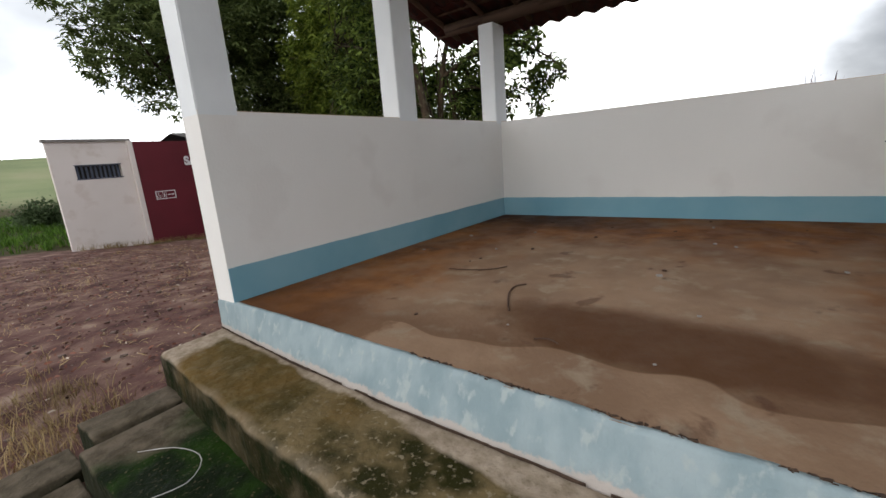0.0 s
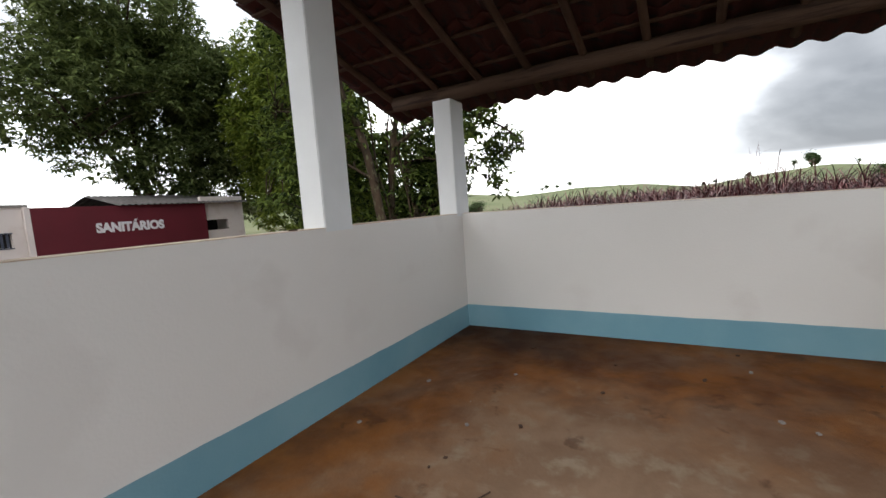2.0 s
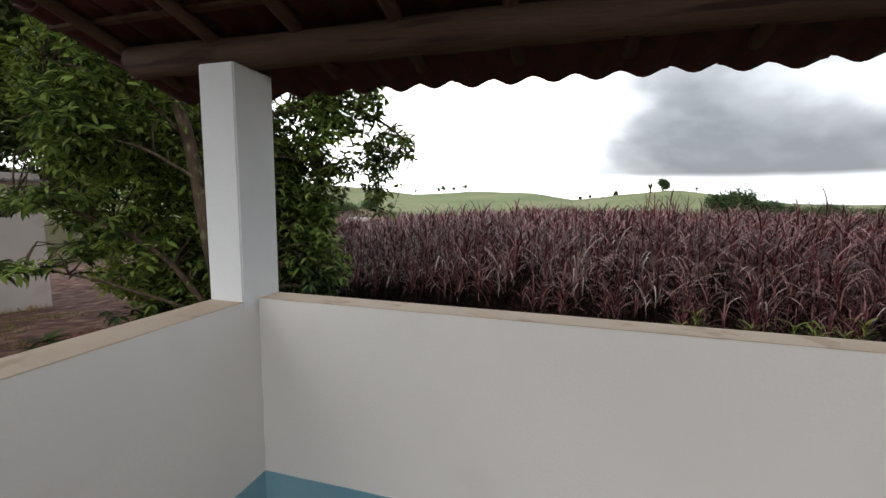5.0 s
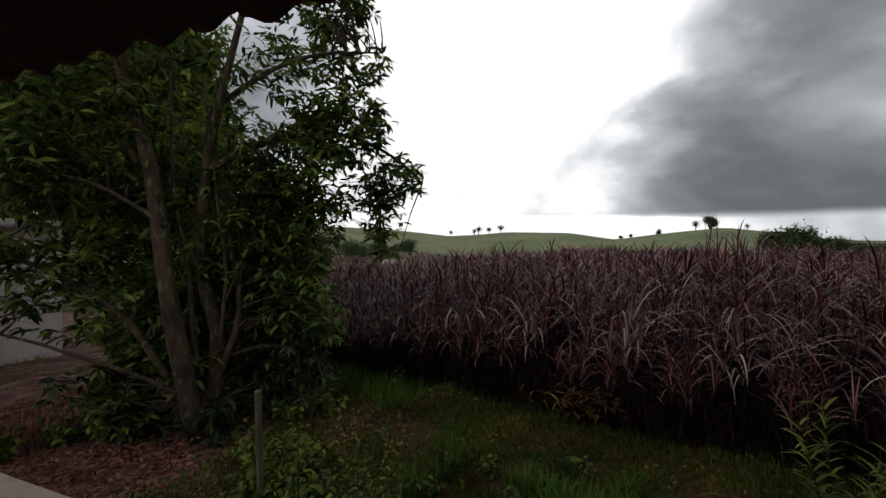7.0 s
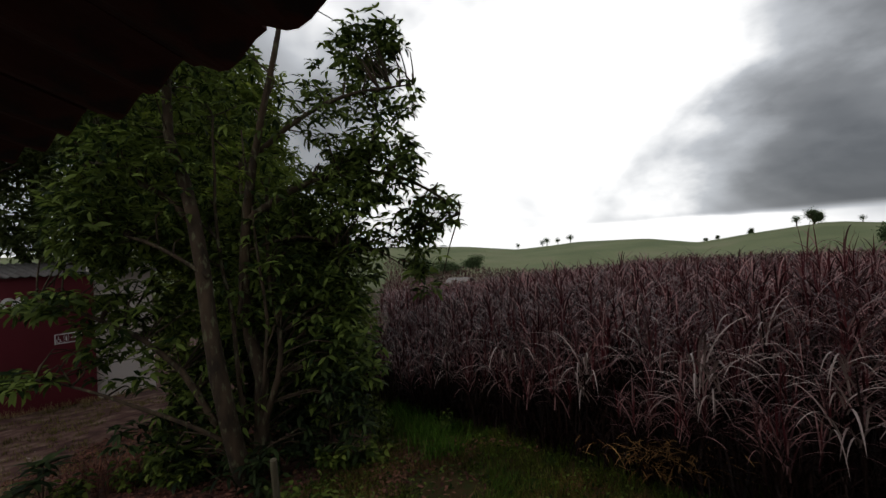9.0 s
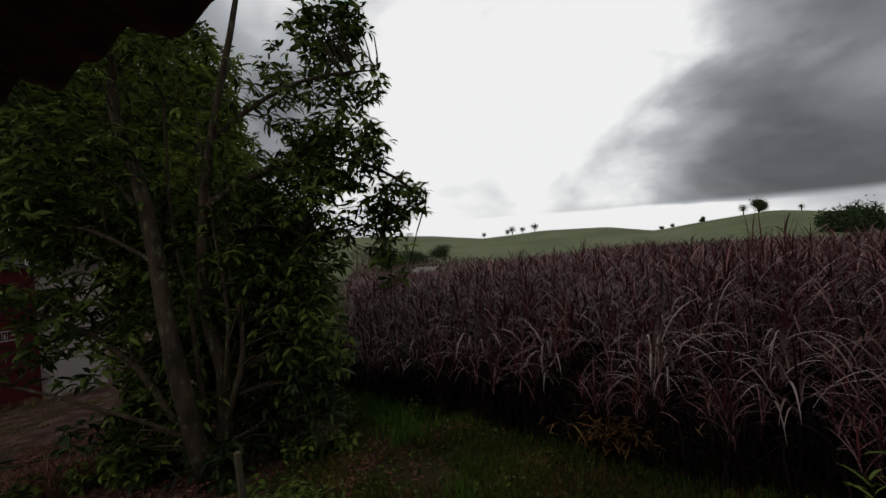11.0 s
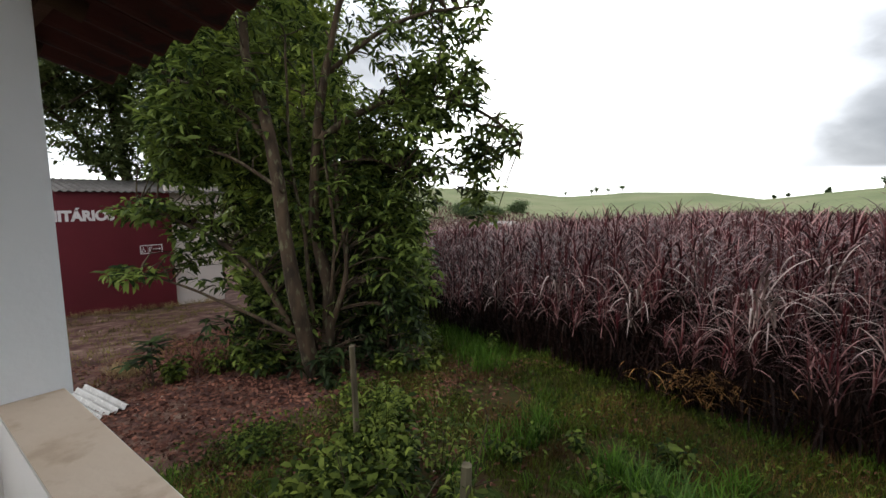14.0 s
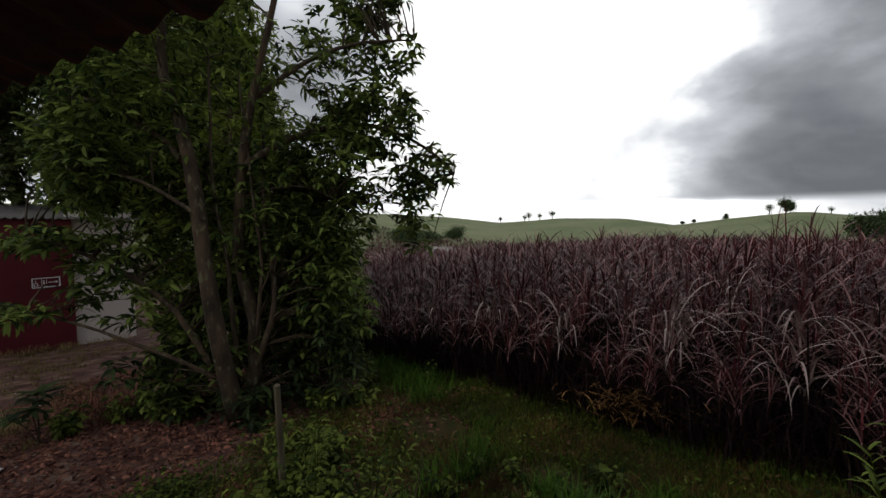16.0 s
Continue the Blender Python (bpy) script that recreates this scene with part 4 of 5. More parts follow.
tree("mango_tree", [
    ([(-5.05, 8.0, -0.45), (-4.99, 7.75, 0.6), (-5.17, 7.7, 1.47), (-5.38, 7.7, 2.78), (-5.64, 7.7, 3.6), (-5.94, 7.7, 4.2), (-6.2, 7.9, 5.4)], 0.115, 0.05),
    ([(-5.05, 8.1, -0.4), (-5.0, 8.2, 0.9), (-5.28, 8.2, 1.8), (-5.2, 8.2, 2.6), (-5.08, 8.2, 3.32), (-4.74, 8.2, 4.33), (-4.6, 8.5, 5.8)], 0.10, 0.03),
    ([(-5.05, 8.1, 0.2), (-4.75, 8.3, 1.2), (-4.95, 8.35, 2.2), (-5.0, 8.4, 3.4)], 0.045, 0.02),
    ([(-5.1, 8.2, 3.0), (-4.6, 8.7, 3.45), (-3.9, 9.4, 3.6), (-3.3, 9.85, 3.25), (-3.0, 9.95, 2.95)], 0.05, 0.012),
    ([(-4.95, 8.2, 3.8), (-4.5, 8.9, 4.5), (-4.0, 9.7, 4.9), (-3.7, 10.1, 5.0)], 0.04, 0.01),
    ([(-5.3, 7.8, 0.5), (-5.9, 7.6, 1.3), (-6.6, 7.1, 1.9), (-7.3, 6.8, 2.12)], 0.05, 0.012),
    ([(-5.1, 7.8, 0.35), (-5.7, 7.3, 0.8), (-6.4, 6.9, 1.1), (-7.2, 6.6, 1.25)], 0.03, 0.008),
    ([(-5.1, 8.0, 0.3), (-5.2, 8.0, 1.6), (-5.45, 8.0, 2.9), (-5.6, 8.1, 4.4)], 0.032, 0.014),
    ([(-5.0, 8.1, 0.4), (-4.85, 8.2, 1.6), (-5.0, 8.2, 2.8), (-5.3, 8.3, 4.2)], 0.028, 0.012),
    ([(-5.1, 8.0, 1.8), (-5.35, 8.3, 2.8), (-5.3, 8.4, 3.8), (-5.0, 8.6, 4.9)], 0.028, 0.010),
    ([(-5.2, 8.2, 2.6), (-4.6, 8.6, 2.75), (-4.2, 9.0, 2.5)], 0.022, 0.008),
    ([(-5.5, 7.7, 3.0), (-6.5, 7.5, 3.7), (-7.5, 7.4, 4.0)], 0.05, 0.012),
    ([(-5.2, 7.7, 2.3), (-5.9, 7.3, 2.8), (-6.6, 7.1, 2.9)], 0.03, 0.01),
], [((-6.7, 8.0, 5.2), (1.5, 1.3, 1.5), 0.45), ((-4.7, 9.4, 5.0), (0.5, 0.5, 0.7), 0.7), ((-4.5, 10.0, 5.75), (0.7, 0.5, 0.55), 1.3), ((-4.8, 8.8, 3.9), (1.0, 0.9, 1.0), 0.30), ((-4.1, 9.5, 3.7), (0.8, 0.5, 0.6), 2.0), ((-3.85, 9.7, 2.85), (0.42, 0.35, 0.5), 2.0), ((-4.5, 9.2, 3.0), (0.9, 0.6, 0.8), 1.2),
    ((-3.35, 9.9, 3.05), (0.42, 0.35, 0.35), 2.2), ((-3.55, 9.9, 2.35), (0.28, 0.28, 0.5), 2.6), ((-4.1, 10.0, 4.75), (0.5, 0.45, 0.4), 1.2),
    ((-4.6, 9.3, 2.4), (0.6, 0.5, 0.8), 1.4), ((-4.9, 8.9, 1.9), (0.9, 0.6, 0.9), 1.6),
    ((-6.8, 7.6, 3.4), (1.4, 0.9, 1.2), 1.0), ((-6.6, 7.6, 1.6), (0.8, 0.7, 0.8), 1.0), ((-5.7, 8.7, 2.3), (1.3, 0.9, 1.2), 0.9),
    ((-6.4, 7.1, 2.9), (0.7, 0.5, 0.5), 1.0), ((-4.6, 9.0, 1.2), (0.8, 0.6, 1.0), 1.2), ((-5.8, 8.3, 0.8), (1.0, 0.7, 0.7), 1.4),
    ((-6.0, 7.8, 0.35), (0.8, 0.45, 0.5), 1.5), ((-6.95, 6.8, 2.10), (0.70, 0.40, 0.15), 2.4), ((-7.0, 6.6, 1.25), (0.62, 0.3, 0.11), 3.4)],
    660, 0.165, "leaning many-stemmed mango tree with long dark leaves at the field's edge", twig_n=560, twig_r=0.007)
tree("shaded_shrub", [([(-4.6, 8.9, -0.3), (-4.5, 8.8, 0.3), (-4.4, 8.7, 0.8)], 0.02, 0.008), ([(-5.6, 8.5, -0.4), (-5.7, 8.4, 0.3), (-5.8, 8.4, 0.9)], 0.02, 0.008)],
     [((-4.45, 8.7, 0.45), (0.7, 0.5, 0.75), 1.5), ((-5.2, 8.75, 0.9), (0.9, 0.5, 1.1), 1.4), ((-6.0, 8.4, 0.6), (0.9, 0.5, 0.9), 1.3), ((-5.5, 7.75, 0.05), (0.45, 0.3, 0.45), 1.8), ((-6.2, 7.5, 0.45), (0.55, 0.4, 0.35), 1.3), ((-4.6, 8.0, 0.0), (0.4, 0.3, 0.35), 1.8)],
     620, 0.15, "dense undergrowth round the foot of the mango tree, shade painted in", LEAFK, twig_n=90, cat="shrub")
tree("shade_tree", [([(-19.5, 10.5, -1.4), (-19.3, 10.6, 1.5), (-19.6, 10.4, 4.0), (-19.2, 10.0, 7.0)], 0.3, 0.1),
                    ([(-19.4, 10.5, 2.0), (-18.3, 9.0, 4.2), (-17.6, 7.5, 5.5)], 0.15, 0.04), ([(-19.4, 10.5, 2.4), (-18.6, 12.2, 4.2), (-18.0, 14.0, 5.5)], 0.15, 0.04)],
     [((-19.0, 10.0, 7.4), (3.2, 3.6, 2.6), 1.0), ((-18.2, 7.2, 6.0), (2.0, 2.0, 1.6), 0.9), ((-18.0, 6.6, 5.4), (1.3, 1.2, 1.1), 0.8), ((-18.5, 9.5, 9.6), (3.0, 3.2, 1.8), 1.0), ((-17.4, 11.5, 7.0), (2.2, 2.6, 2.2), 1.3), ((-18.6, 6.0, 7.6), (1.6, 1.6, 1.0), 0.6), ((-18.0, 13.6, 5.0), (2.4, 3.0, 3.4), 1.2), ((-17.6, 11.2, 4.2), (1.8, 2.6, 1.7), 1.4), ((-17.4, 13.5, 7.8), (2.4, 2.6, 1.8), 1.1), ((-16.0, 14.5, 5.5), (2.0, 2.0, 3.0), 1.2), ((-17.9, 8.4, 4.2), (1.4, 1.6, 0.9), 0.9)],
     150, 0.25, "broad dark green tree behind the toilet building", LEAFD, twig_n=60, twig_r=0.03)
tree("shade_tree", [([(-12.5, 12.6, -1.4), (-12.3, 12.5, 1.5), (-12.6, 12.4, 4.5), (-12.2, 12.4, 6.5)], 0.2, 0.07),
                    ([(-12.4, 12.5, 0.8), (-11.2, 12.2, 2.8), (-10.4, 12.0, 4.4)], 0.1, 0.03)],
     [((-12.0, 12.4, 5.2), (2.4, 1.8, 2.2), 1.0), ((-12.4, 12.3, 7.4), (2.6, 1.8, 1.8), 0.8), ((-13.8, 12.0, 5.4), (1.8, 1.3, 1.8), 1.2), ((-11.0, 11.8, 6.2), (1.6, 1.3, 1.6), 1.1), ((-10.4, 12.0, 3.9), (1.7, 1.4, 1.8), 1.0), ((-12.8, 12.2, 2.2), (1.8, 1.2, 1.6), 1.0), ((-9.6, 12.2, 1.2), (1.6, 1.2, 1.6), 1.2), ((-13.4, 12.0, 3.6), (1.6, 1.2, 1.2), 1.2)],
     190, 0.25, "leafy tree between the toilet building and the field", LEAFY, twig_n=80, twig_r=0.02)
tree("shade_tree", [([(-8.6, 10.9, -0.9), (-8.5, 10.9, 1.0), (-8.8, 10.7, 3.4), (-8.7, 10.6, 4.9)], 0.11, 0.04)],
     [((-8.9, 10.6, 4.3), (1.3, 1.3, 1.3), 0.45), ((-7.6, 10.9, 2.6), (1.4, 1.1, 1.4), 1.1), ((-7.0, 11.0, 0.9), (1.4, 0.9, 1.3), 1.3), ((-9.6, 10.2, 0.8), (1.2, 0.9, 1.1), 1.2)],
     330, 0.19, "thin leafy tree close behind the mango tree", LEAFY, twig_n=120, twig_r=0.012)

# ---- cane field ----
def clump_arrays(rng, n_stalk, per, seg, h, spread, wide=1.0, foot=0.5):
    """Leaning stalks: leaves that arch over on all sides, upright shoots, and inner leaves coloured as the clump's
    shade.
    """
    arcs, tops, inner = [], [], []
    for _ in range(n_stalk):
        a0 = rng.uniform(0, 2 * np.pi)
        r0 = spread * rng.uniform(0, 1) ** 0.7
        bx, by = r0 * math.cos(a0), r0 * math.sin(a0)
        hh = h * rng.uniform(0.58, 1.0)
        f = foot + (0.84 - foot) * np.linspace(0, 1, per) ** 0.7
        out = 0.20 * f
        base = np.stack([bx + out * math.cos(a0), by + out * math.sin(a0), hh * f], 1)
        az = rng.uniform(0, 6.28) + np.arange(per) * 2.4 + rng.normal(0, 0.4, per)
        arcs.append(blades(base, az, rng.uniform(0.42, 0.86, per), rng.uniform(0.30, 0.80, per), rng.uniform(1.0, 1.75, per), rng.uniform(0.019, 0.033, per) * wide, seg))
        k = 3
        tops.append(blades(np.tile([bx + 0.16 * math.cos(a0), by + 0.16 * math.sin(a0), 0.68 * hh], (k, 1)), rng.uniform(0, 6.28, k), rng.uniform(0.34, 0.62, k) * (h / 1.8), rng.uniform(0.0, 0.16, k), rng.uniform(0.0, 0.6, k), rng.uniform(0.022, 0.034, k) * wide, 3))
        k = 9
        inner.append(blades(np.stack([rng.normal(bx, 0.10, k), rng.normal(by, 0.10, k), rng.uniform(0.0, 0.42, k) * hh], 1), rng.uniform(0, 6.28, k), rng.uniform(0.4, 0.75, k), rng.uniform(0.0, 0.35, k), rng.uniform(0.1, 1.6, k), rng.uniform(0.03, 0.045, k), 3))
    return merge(arcs), merge(tops), merge(inner)


def cane():
    rng = np.random.default_rng(11)
    protos = []
    for k in range(6):
        (v, f), (tv, tf), (iv, jf) = clump_arrays(rng, 9, 11, 6, 1.72 + 0.09 * k, 0.24, 1.0, 0.46)
        c = empty("elephant_grass", (0, -50 - k, -20), "tall clump of purple elephant grass with arching leaves", "tall grass", "elephant grass clumps")
        tagged(raw("leaves", v, f, CANE, c), kind="stuff")
        tagged(raw("stalks", tv, tf, CANET, c), kind="stuff")
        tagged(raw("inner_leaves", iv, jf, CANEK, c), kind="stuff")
        protos.append(c)
    n = 0
    used = [False] * 6
    for row in range(7):
        x = -6.6 + 0.3 * (row % 2)
        while x < 9.5:
            y = cane_edge(x) + 0.14 + row * 0.62 + rng.uniform(-0.14, 0.14)
            xx = x + rng.uniform(-0.16, 0.16)
            x += 0.70
            if xx < -0.83 * (y - 4.5) - 0.55 + rng.normal(0, 0.12) or n >= 225:
                continue
            k = int(rng.integers(6))
            sc = rng.uniform(0.80, 1.02) * (0.88 if xx < -0.70 * (y - 4.5) - 0.5 else 1.0) * (1.08 if 0.2 < xx < 3.2 and row > 1 else 1.0) * (0.74, 0.90, 1.0, 1.0, 1.0, 1.0, 1.0)[row]
            m = pose(xx, y, float(gz(xx, y)) - 0.02, 0, 0, rng.uniform(0, 360)) @ Matrix.Scale(sc, 4)
            if not used[k]:
                used[k] = True
                protos[k].matrix_basis = m
            else:
                ob = copy_thing(protos[k], m)
                ob.scale = (sc, sc, sc)
            n += 1
    # the rest of the field, one sheet of leaves with thinner clumps farther off
    var = [clump_arrays(rng, 6, 8, 4, 1.9, 0.3, 1.1) for _ in range(5)]
    varf = [clump_arrays(rng, 4, 5, 3, 1.9, 0.38, 1.6) for _ in range(5)]
    A, B, F = [], [], []
    d = 4.4
    while d < 84:
        step = 0.55 + d * 0.018
        x = -0.96 * (d + 5)
        while x < 1.5 * d + 9:
            xx, yy = x + rng.uniform(-0.3, 0.3), cane_edge(x) + d + rng.uniform(-0.3, 0.3)
            x += step * rng.uniform(0.8, 1.2)
            if xx < -0.86 * (yy - 4.5) - 0.5 + rng.normal(0, 0.3):
                continue
            (v, f), (tv, tf), _ = (var if d < 22 else varf)[int(rng.integers(5))]
            s = rng.uniform(0.82, 1.12) * (1 + (d > 22) * 0.05)
            w = (1 + d * 0.02)
            a = rng.uniform(0, 6.28)
            R = np.array([[math.cos(a) * w, -math.sin(a) * w, 0], [math.sin(a) * w, math.cos(a) * w, 0], [0, 0, 1]]) * s
            o = np.array([xx, yy, float(gz(xx, yy))])
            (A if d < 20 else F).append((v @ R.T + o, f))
            B.append((tv @ R.T + o, tf))
        d += step
    v, f = merge(A)
    tagged(raw("elephant_grass_field", v, f, CANE), "wide field of purple elephant grass", "field", kind="stuff")
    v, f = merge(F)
    tagged(raw("elephant_grass_distance", v, f, CANEF), "far side of the field, haze put into the grass colour", "field", kind="stuff")
    v, f = merge(B)
    tagged(raw("elephant_grass_shoots", v, f, CANET), "dark red shoots of the elephant grass field", "field", kind="stuff")
    for x, y, h in ((1.66, 14.0, 3.0), (1.95, 13.9, 2.6), (2.35, 14.1, 2.55), (4.4, 13.5, 2.4), (5.2, 13.8, 2.6)):
        (v, f), (tv, tf), _ = clump_arrays(rng, 6, 8, 5, h, 0.22)
        c = empty("elephant_grass", (x, y, float(gz(x, y))), "extra tall dark red elephant grass standing out of the field", "tall grass", "elephant grass clumps")
        tagged(raw("leaves", v, f, CANE, c), kind="stuff")
        tagged(raw("stalks", tv, tf, CANET, c), kind="stuff")


cane()


def fountains():
    """Plants at the field's edge whose long leaves hang over, sky sheen painted into their colour."""
    rng_ = np.random.default_rng(17)
    for x, off, n, h in ((-0.25, 0.10, 40, 1.3), (0.75, 0.12, 34, 1.35), (-1.45, 0.12, 26, 1.15), (1.9, 0.2, 18, 1.3), (-2.5, 0.12, 20, 1.1), (3.1, 0.2, 10, 1.2), (-3.6, 0.12, 16, 1.05), (-0.9, 0.9, 22, 1.6), (0.3, 1.0, 22, 1.65), (1.4, 0.9, 22, 1.6)):
        y = cane_edge(x) + off
        base = np.stack([rng_.normal(0, 0.06, n), rng_.normal(0, 0.06, n), rng_.uniform(0.5, 1.0, n) * h], 1)
        az = rng_.normal(-math.pi / 2, 1.1, n)
        v, f = blades(base, az, rng_.uniform(0.55, 1.0, n), rng_.uniform(0.35, 0.9, n), rng_.uniform(1.3, 2.2, n), rng_.uniform(0.016, 0.027, n), 9)
        c = empty("elephant_grass", (x, y, float(gz(x, y))), "leaning elephant grass, long leaves with painted sky sheen hanging over the grass", "tall grass", "elephant grass clumps")
        tagged(raw("leaves", v, f, CANEP, c), kind="stuff")
        part("stalk", tube(bmesh.new(), [(0, 0, -0.02), (0.02, -0.02, h * 0.6), (0.0, -0.03, h)], [0.013, 0.011, 0.006], 6), CANEK, c)
    n = 260
    base = np.stack([rng_.normal(-0.62, 0.26, n), rng_.normal(9.46, 0.09, n), rng_.uniform(0.12, 0.42, n)], 1)
    v, f = blades(base, rng_.uniform(0, 6.28, n), rng_.uniform(0.08, 0.24, n), rng_.uniform(1.2, 1.9, n), rng_.uniform(0.2, 1.2, n), rng_.uniform(0.008, 0.018, n), 3)
    tagged(raw("dry_cane_leaves", v, f, HEAP), "low heap of dry yellow-brown leaves at the field edge", "dry leaves", kind="stuff")


fountains()


# ---- far things ----
def far_tree(x, y, h, palm=False, w=1.0):
    z = float(gz(x, y)) - 0.3
    t = empty("far_tree", (x, y, z), "small tree standing alone on the grassy hill", "tree", "far trees")
    bm = bmesh.new()
    tube(bm, [(0, 0, 0), (0.1, 0, h * 0.5), (0, 0, h * 0.8)], [h * 0.06, h * 0.05, h * 0.03], 6)
    part("trunk", bm, BARK, t)
    if palm:
        blobs = [((0, 0, h * 0.72), (h * 0.42, h * 0.42, h * 0.38), 1)]
    else:
        blobs = [((RNG.uniform(-0.3, 0.3) * h * w, 0, h * RNG.uniform(0.25, 0.68)), (h * 0.36 * w, h * 0.34 * w, h * 0.32), 1) for _ in range(5)]
    P = []
    for c, r, _ in blobs:
        q = RNG.normal(0, 0.42, (900, 3)) * np.array(r) + np.array(c)
        P.append(q)
    P = np.concatenate(P)
    P[:, 2] = np.maximum(P[:, 2], 0.1)
    a = RNG.normal(0, 1, P.shape)
    L = RNG.uniform(0.6, 1.2, len(P)) * h * 0.07
    v, f = leaves(P, a, L, L * 0.7)
    raw("crown", v, f, FARLEAF, t)


def at_az(az, d):
    return EX + d * math.sin(radians(az)), EY + d * math.cos(radians(az))


for az, d, h, palm, w in [(11.7, 190, 5.8, False, 0.85), (10.3, 196, 4.0, True, 1), (-13.0, 205, 4.2, True, 1), (-14.6, 205, 3.4, True, 1), (-16.0, 205, 4.2, True, 1), (-16.6, 206, 3.2, True, 1), (-19.8, 200, 2.8, True, 1),
                          (2.2, 190, 1.8, False, 1.0), (3.4, 194, 2.0, False, 0.9), (6.5, 196, 2.6, False, 0.9), (15.2, 195, 2.4, True, 1),
                          (17.4, 120, 6.0, False, 0.8), (18.6, 120, 7.2, False, 0.85), (19.9, 118, 6.6, False, 0.9), (21.4, 120, 4.4, False, 1.3), (22.8, 120, 4.4, False, 1.4), (24.0, 118, 3.6, False, 1.6), (25.5, 118, 3.6, False, 1.8), (27.2, 116, 4.2, False, 1.8), (29.2, 118, 3.4, False, 1.8), (31.5, 116, 4.4, False, 1.8), (34.0, 118, 4.0, False, 1.8),
                          (-26, 120, 4.6, False, 1.5), (-29.5, 110, 4.6, False, 1.6), (-33, 105, 5.5, False, 1.8), (-84.2, 28, 3.5, False, 1.0), (-88.2, 30, 2.2, False, 1.5), (-90.5, 45, 2.6, False, 1.8), (-93, 70, 3.0, False, 1.8)]:
    far_tree(*at_az(az, d), h, palm, w)


def far_house():
    x, y = -28.5, 58.0
    z = float(gz(x, y)) - 0.35
    h = empty("far_house", (x, y, z), "small white farmhouse with a grey sheet roof beyond the field", "house")
    part("wall", boxes((-1.6, 1.6, -1.6, 1.6, 0, 1.9)), HUTW, h)
    bm = bmesh.new()
    a = [bm.verts.new(p) for p in ((-1.8, -1.9, 1.75), (1.8, -1.9, 1.75), (1.8, 0, 2.45), (-1.8, 0, 2.45), (-1.8, 1.9, 1.75), (1.8, 1.9, 1.75))]
    b = [bm.verts.new(w.co + Vector((0, 0, 0.12))) for w in a]
    for q in ((0, 1, 2, 3), (3, 2, 5, 4)):
        bm.faces.new([b[i] for i in q])
        bm.faces.new([a[i] for i in q[::-1]])
    for i, j in ((0, 1), (1, 2), (2, 5), (5, 4), (4, 3), (3, 0)):
        bm.faces.new((a[i], a[j], b[j], b[i]))
    part("roof", bm, FIBRE, h)
    part("door", boxes((-0.4, 0.4, -1.63, -1.603, 0, 1.6)), BAR, h)


far_house()


# ---- plants near the porch ----
def inside(x, y):
    return (x > XL - TH - 0.1) & (x < XR + TH + 0.1) & (y > -0.0) & (y < YB + TH + 0.05)


def scatter(n, x0, x1, y0, y1, rng, test=None):
    p = np.stack([rng.uniform(x0, x1, n), rng.uniform(y0, y1, n)], 1)
    ok = ~inside(p[:, 0], p[:, 1])
    if test is not None:
        ok &= test(p[:, 0], p[:, 1])
    return p[ok]


def noisy(x, y, s, seed, thr):
    return np.array([noise.noise(Vector((a * s, b * s, seed))) > thr for a, b in zip(x, y)])


def tufts(name, pts, per, hmin, hmax, material, label, spread=0.05, width=0.006, cat="grass"):
    rng = np.random.default_rng(len(pts))
    n = len(pts) * per
    b = np.repeat(pts, per, 0) + rng.normal(0, spread, (n, 2))
    base = np.stack([b[:, 0], b[:, 1], gz(b[:, 0], b[:, 1]) - 0.01], 1)
    v, f = blades(base, rng.uniform(0, 6.28, n), rng.uniform(hmin, hmax, n), rng.uniform(0.05, 0.6, n), rng.uniform(0.3, 1.6, n), rng.uniform(0.6, 1.3, n) * width, 3)
    tagged(raw(name, v, f, material), label, cat, kind="stuff")


rng = np.random.default_rng(5)
strip = lambda x, y: (y < cane_edge(x) + 0.6)
tufts("fresh_patches", scatter(3600, -4.4, 4.5, 5.5, 10.4, rng, lambda x, y: strip(x, y) & noisy(x, y, 0.8, 31, 0.12)), 12, 0.05, 0.17, FRESH, "fresh green patches in the grass strip", width=0.007)
tufts("green_grass", scatter(15000, -4.2, 5.5, 5.4, 11.0, rng, lambda x, y: strip(x, y) & noisy(x, y, 1.1, 2, -0.08)), 13, 0.04, 0.13, GRASS, "short green grass between porch and field", width=0.007)
tufts("path_grass", scatter(3200, -8.5, -3.2, 9.6, 16, rng, lambda x, y: (x < -0.78 * (y - 4.5) + 0.1) & (x > -0.78 * (y - 4.5) - 1.6)), 10, 0.12, 0.34, GRASS, "green grass on the track beside the field", width=0.009)
tufts("brown_grass", scatter(9000, -4.0, 4.5, 5.6, 9.8, rng, lambda x, y: strip(x, y) & noisy(x, y, 1.2, 12, 0.02)), 12, 0.04, 0.13, RUSTG, "patches of brown dying grass in the strip", width=0.006)
tufts("lush_tufts", scatter(46, -2.2, 3.5, 6.2, 8.4, rng), 80, 0.12, 0.36, FRESH, "lush tufts of bright green grass", 0.07, 0.012)
tufts("lush_tufts_by_track", np.array([[-4.75 + 0.13 * k, 10.3 - 0.09 * k + 0.22 * (k % 3)] for k in range(14)]), 110, 0.12, 0.40, FRESH, "thick bright green grass where the track begins", 0.12, 0.011)
tufts("broad_grass_tuft", np.array([[-0.62 + 0.07 * (k % 3), 7.3 + 0.07 * (k // 3)] for k in range(9)]), 24, 0.18, 0.42, TUFT, "clump of long bluish green grass blades", 0.10, 0.013)
tufts("yellow_grass", scatter(4200, -4.2, 5.0, 5.4, 10.5, rng, lambda x, y: strip(x, y) & noisy(x, y, 1.3, 8, 0.08)), 9, 0.04, 0.12, YGRASS, "yellowing short grass between porch and field", width=0.007)
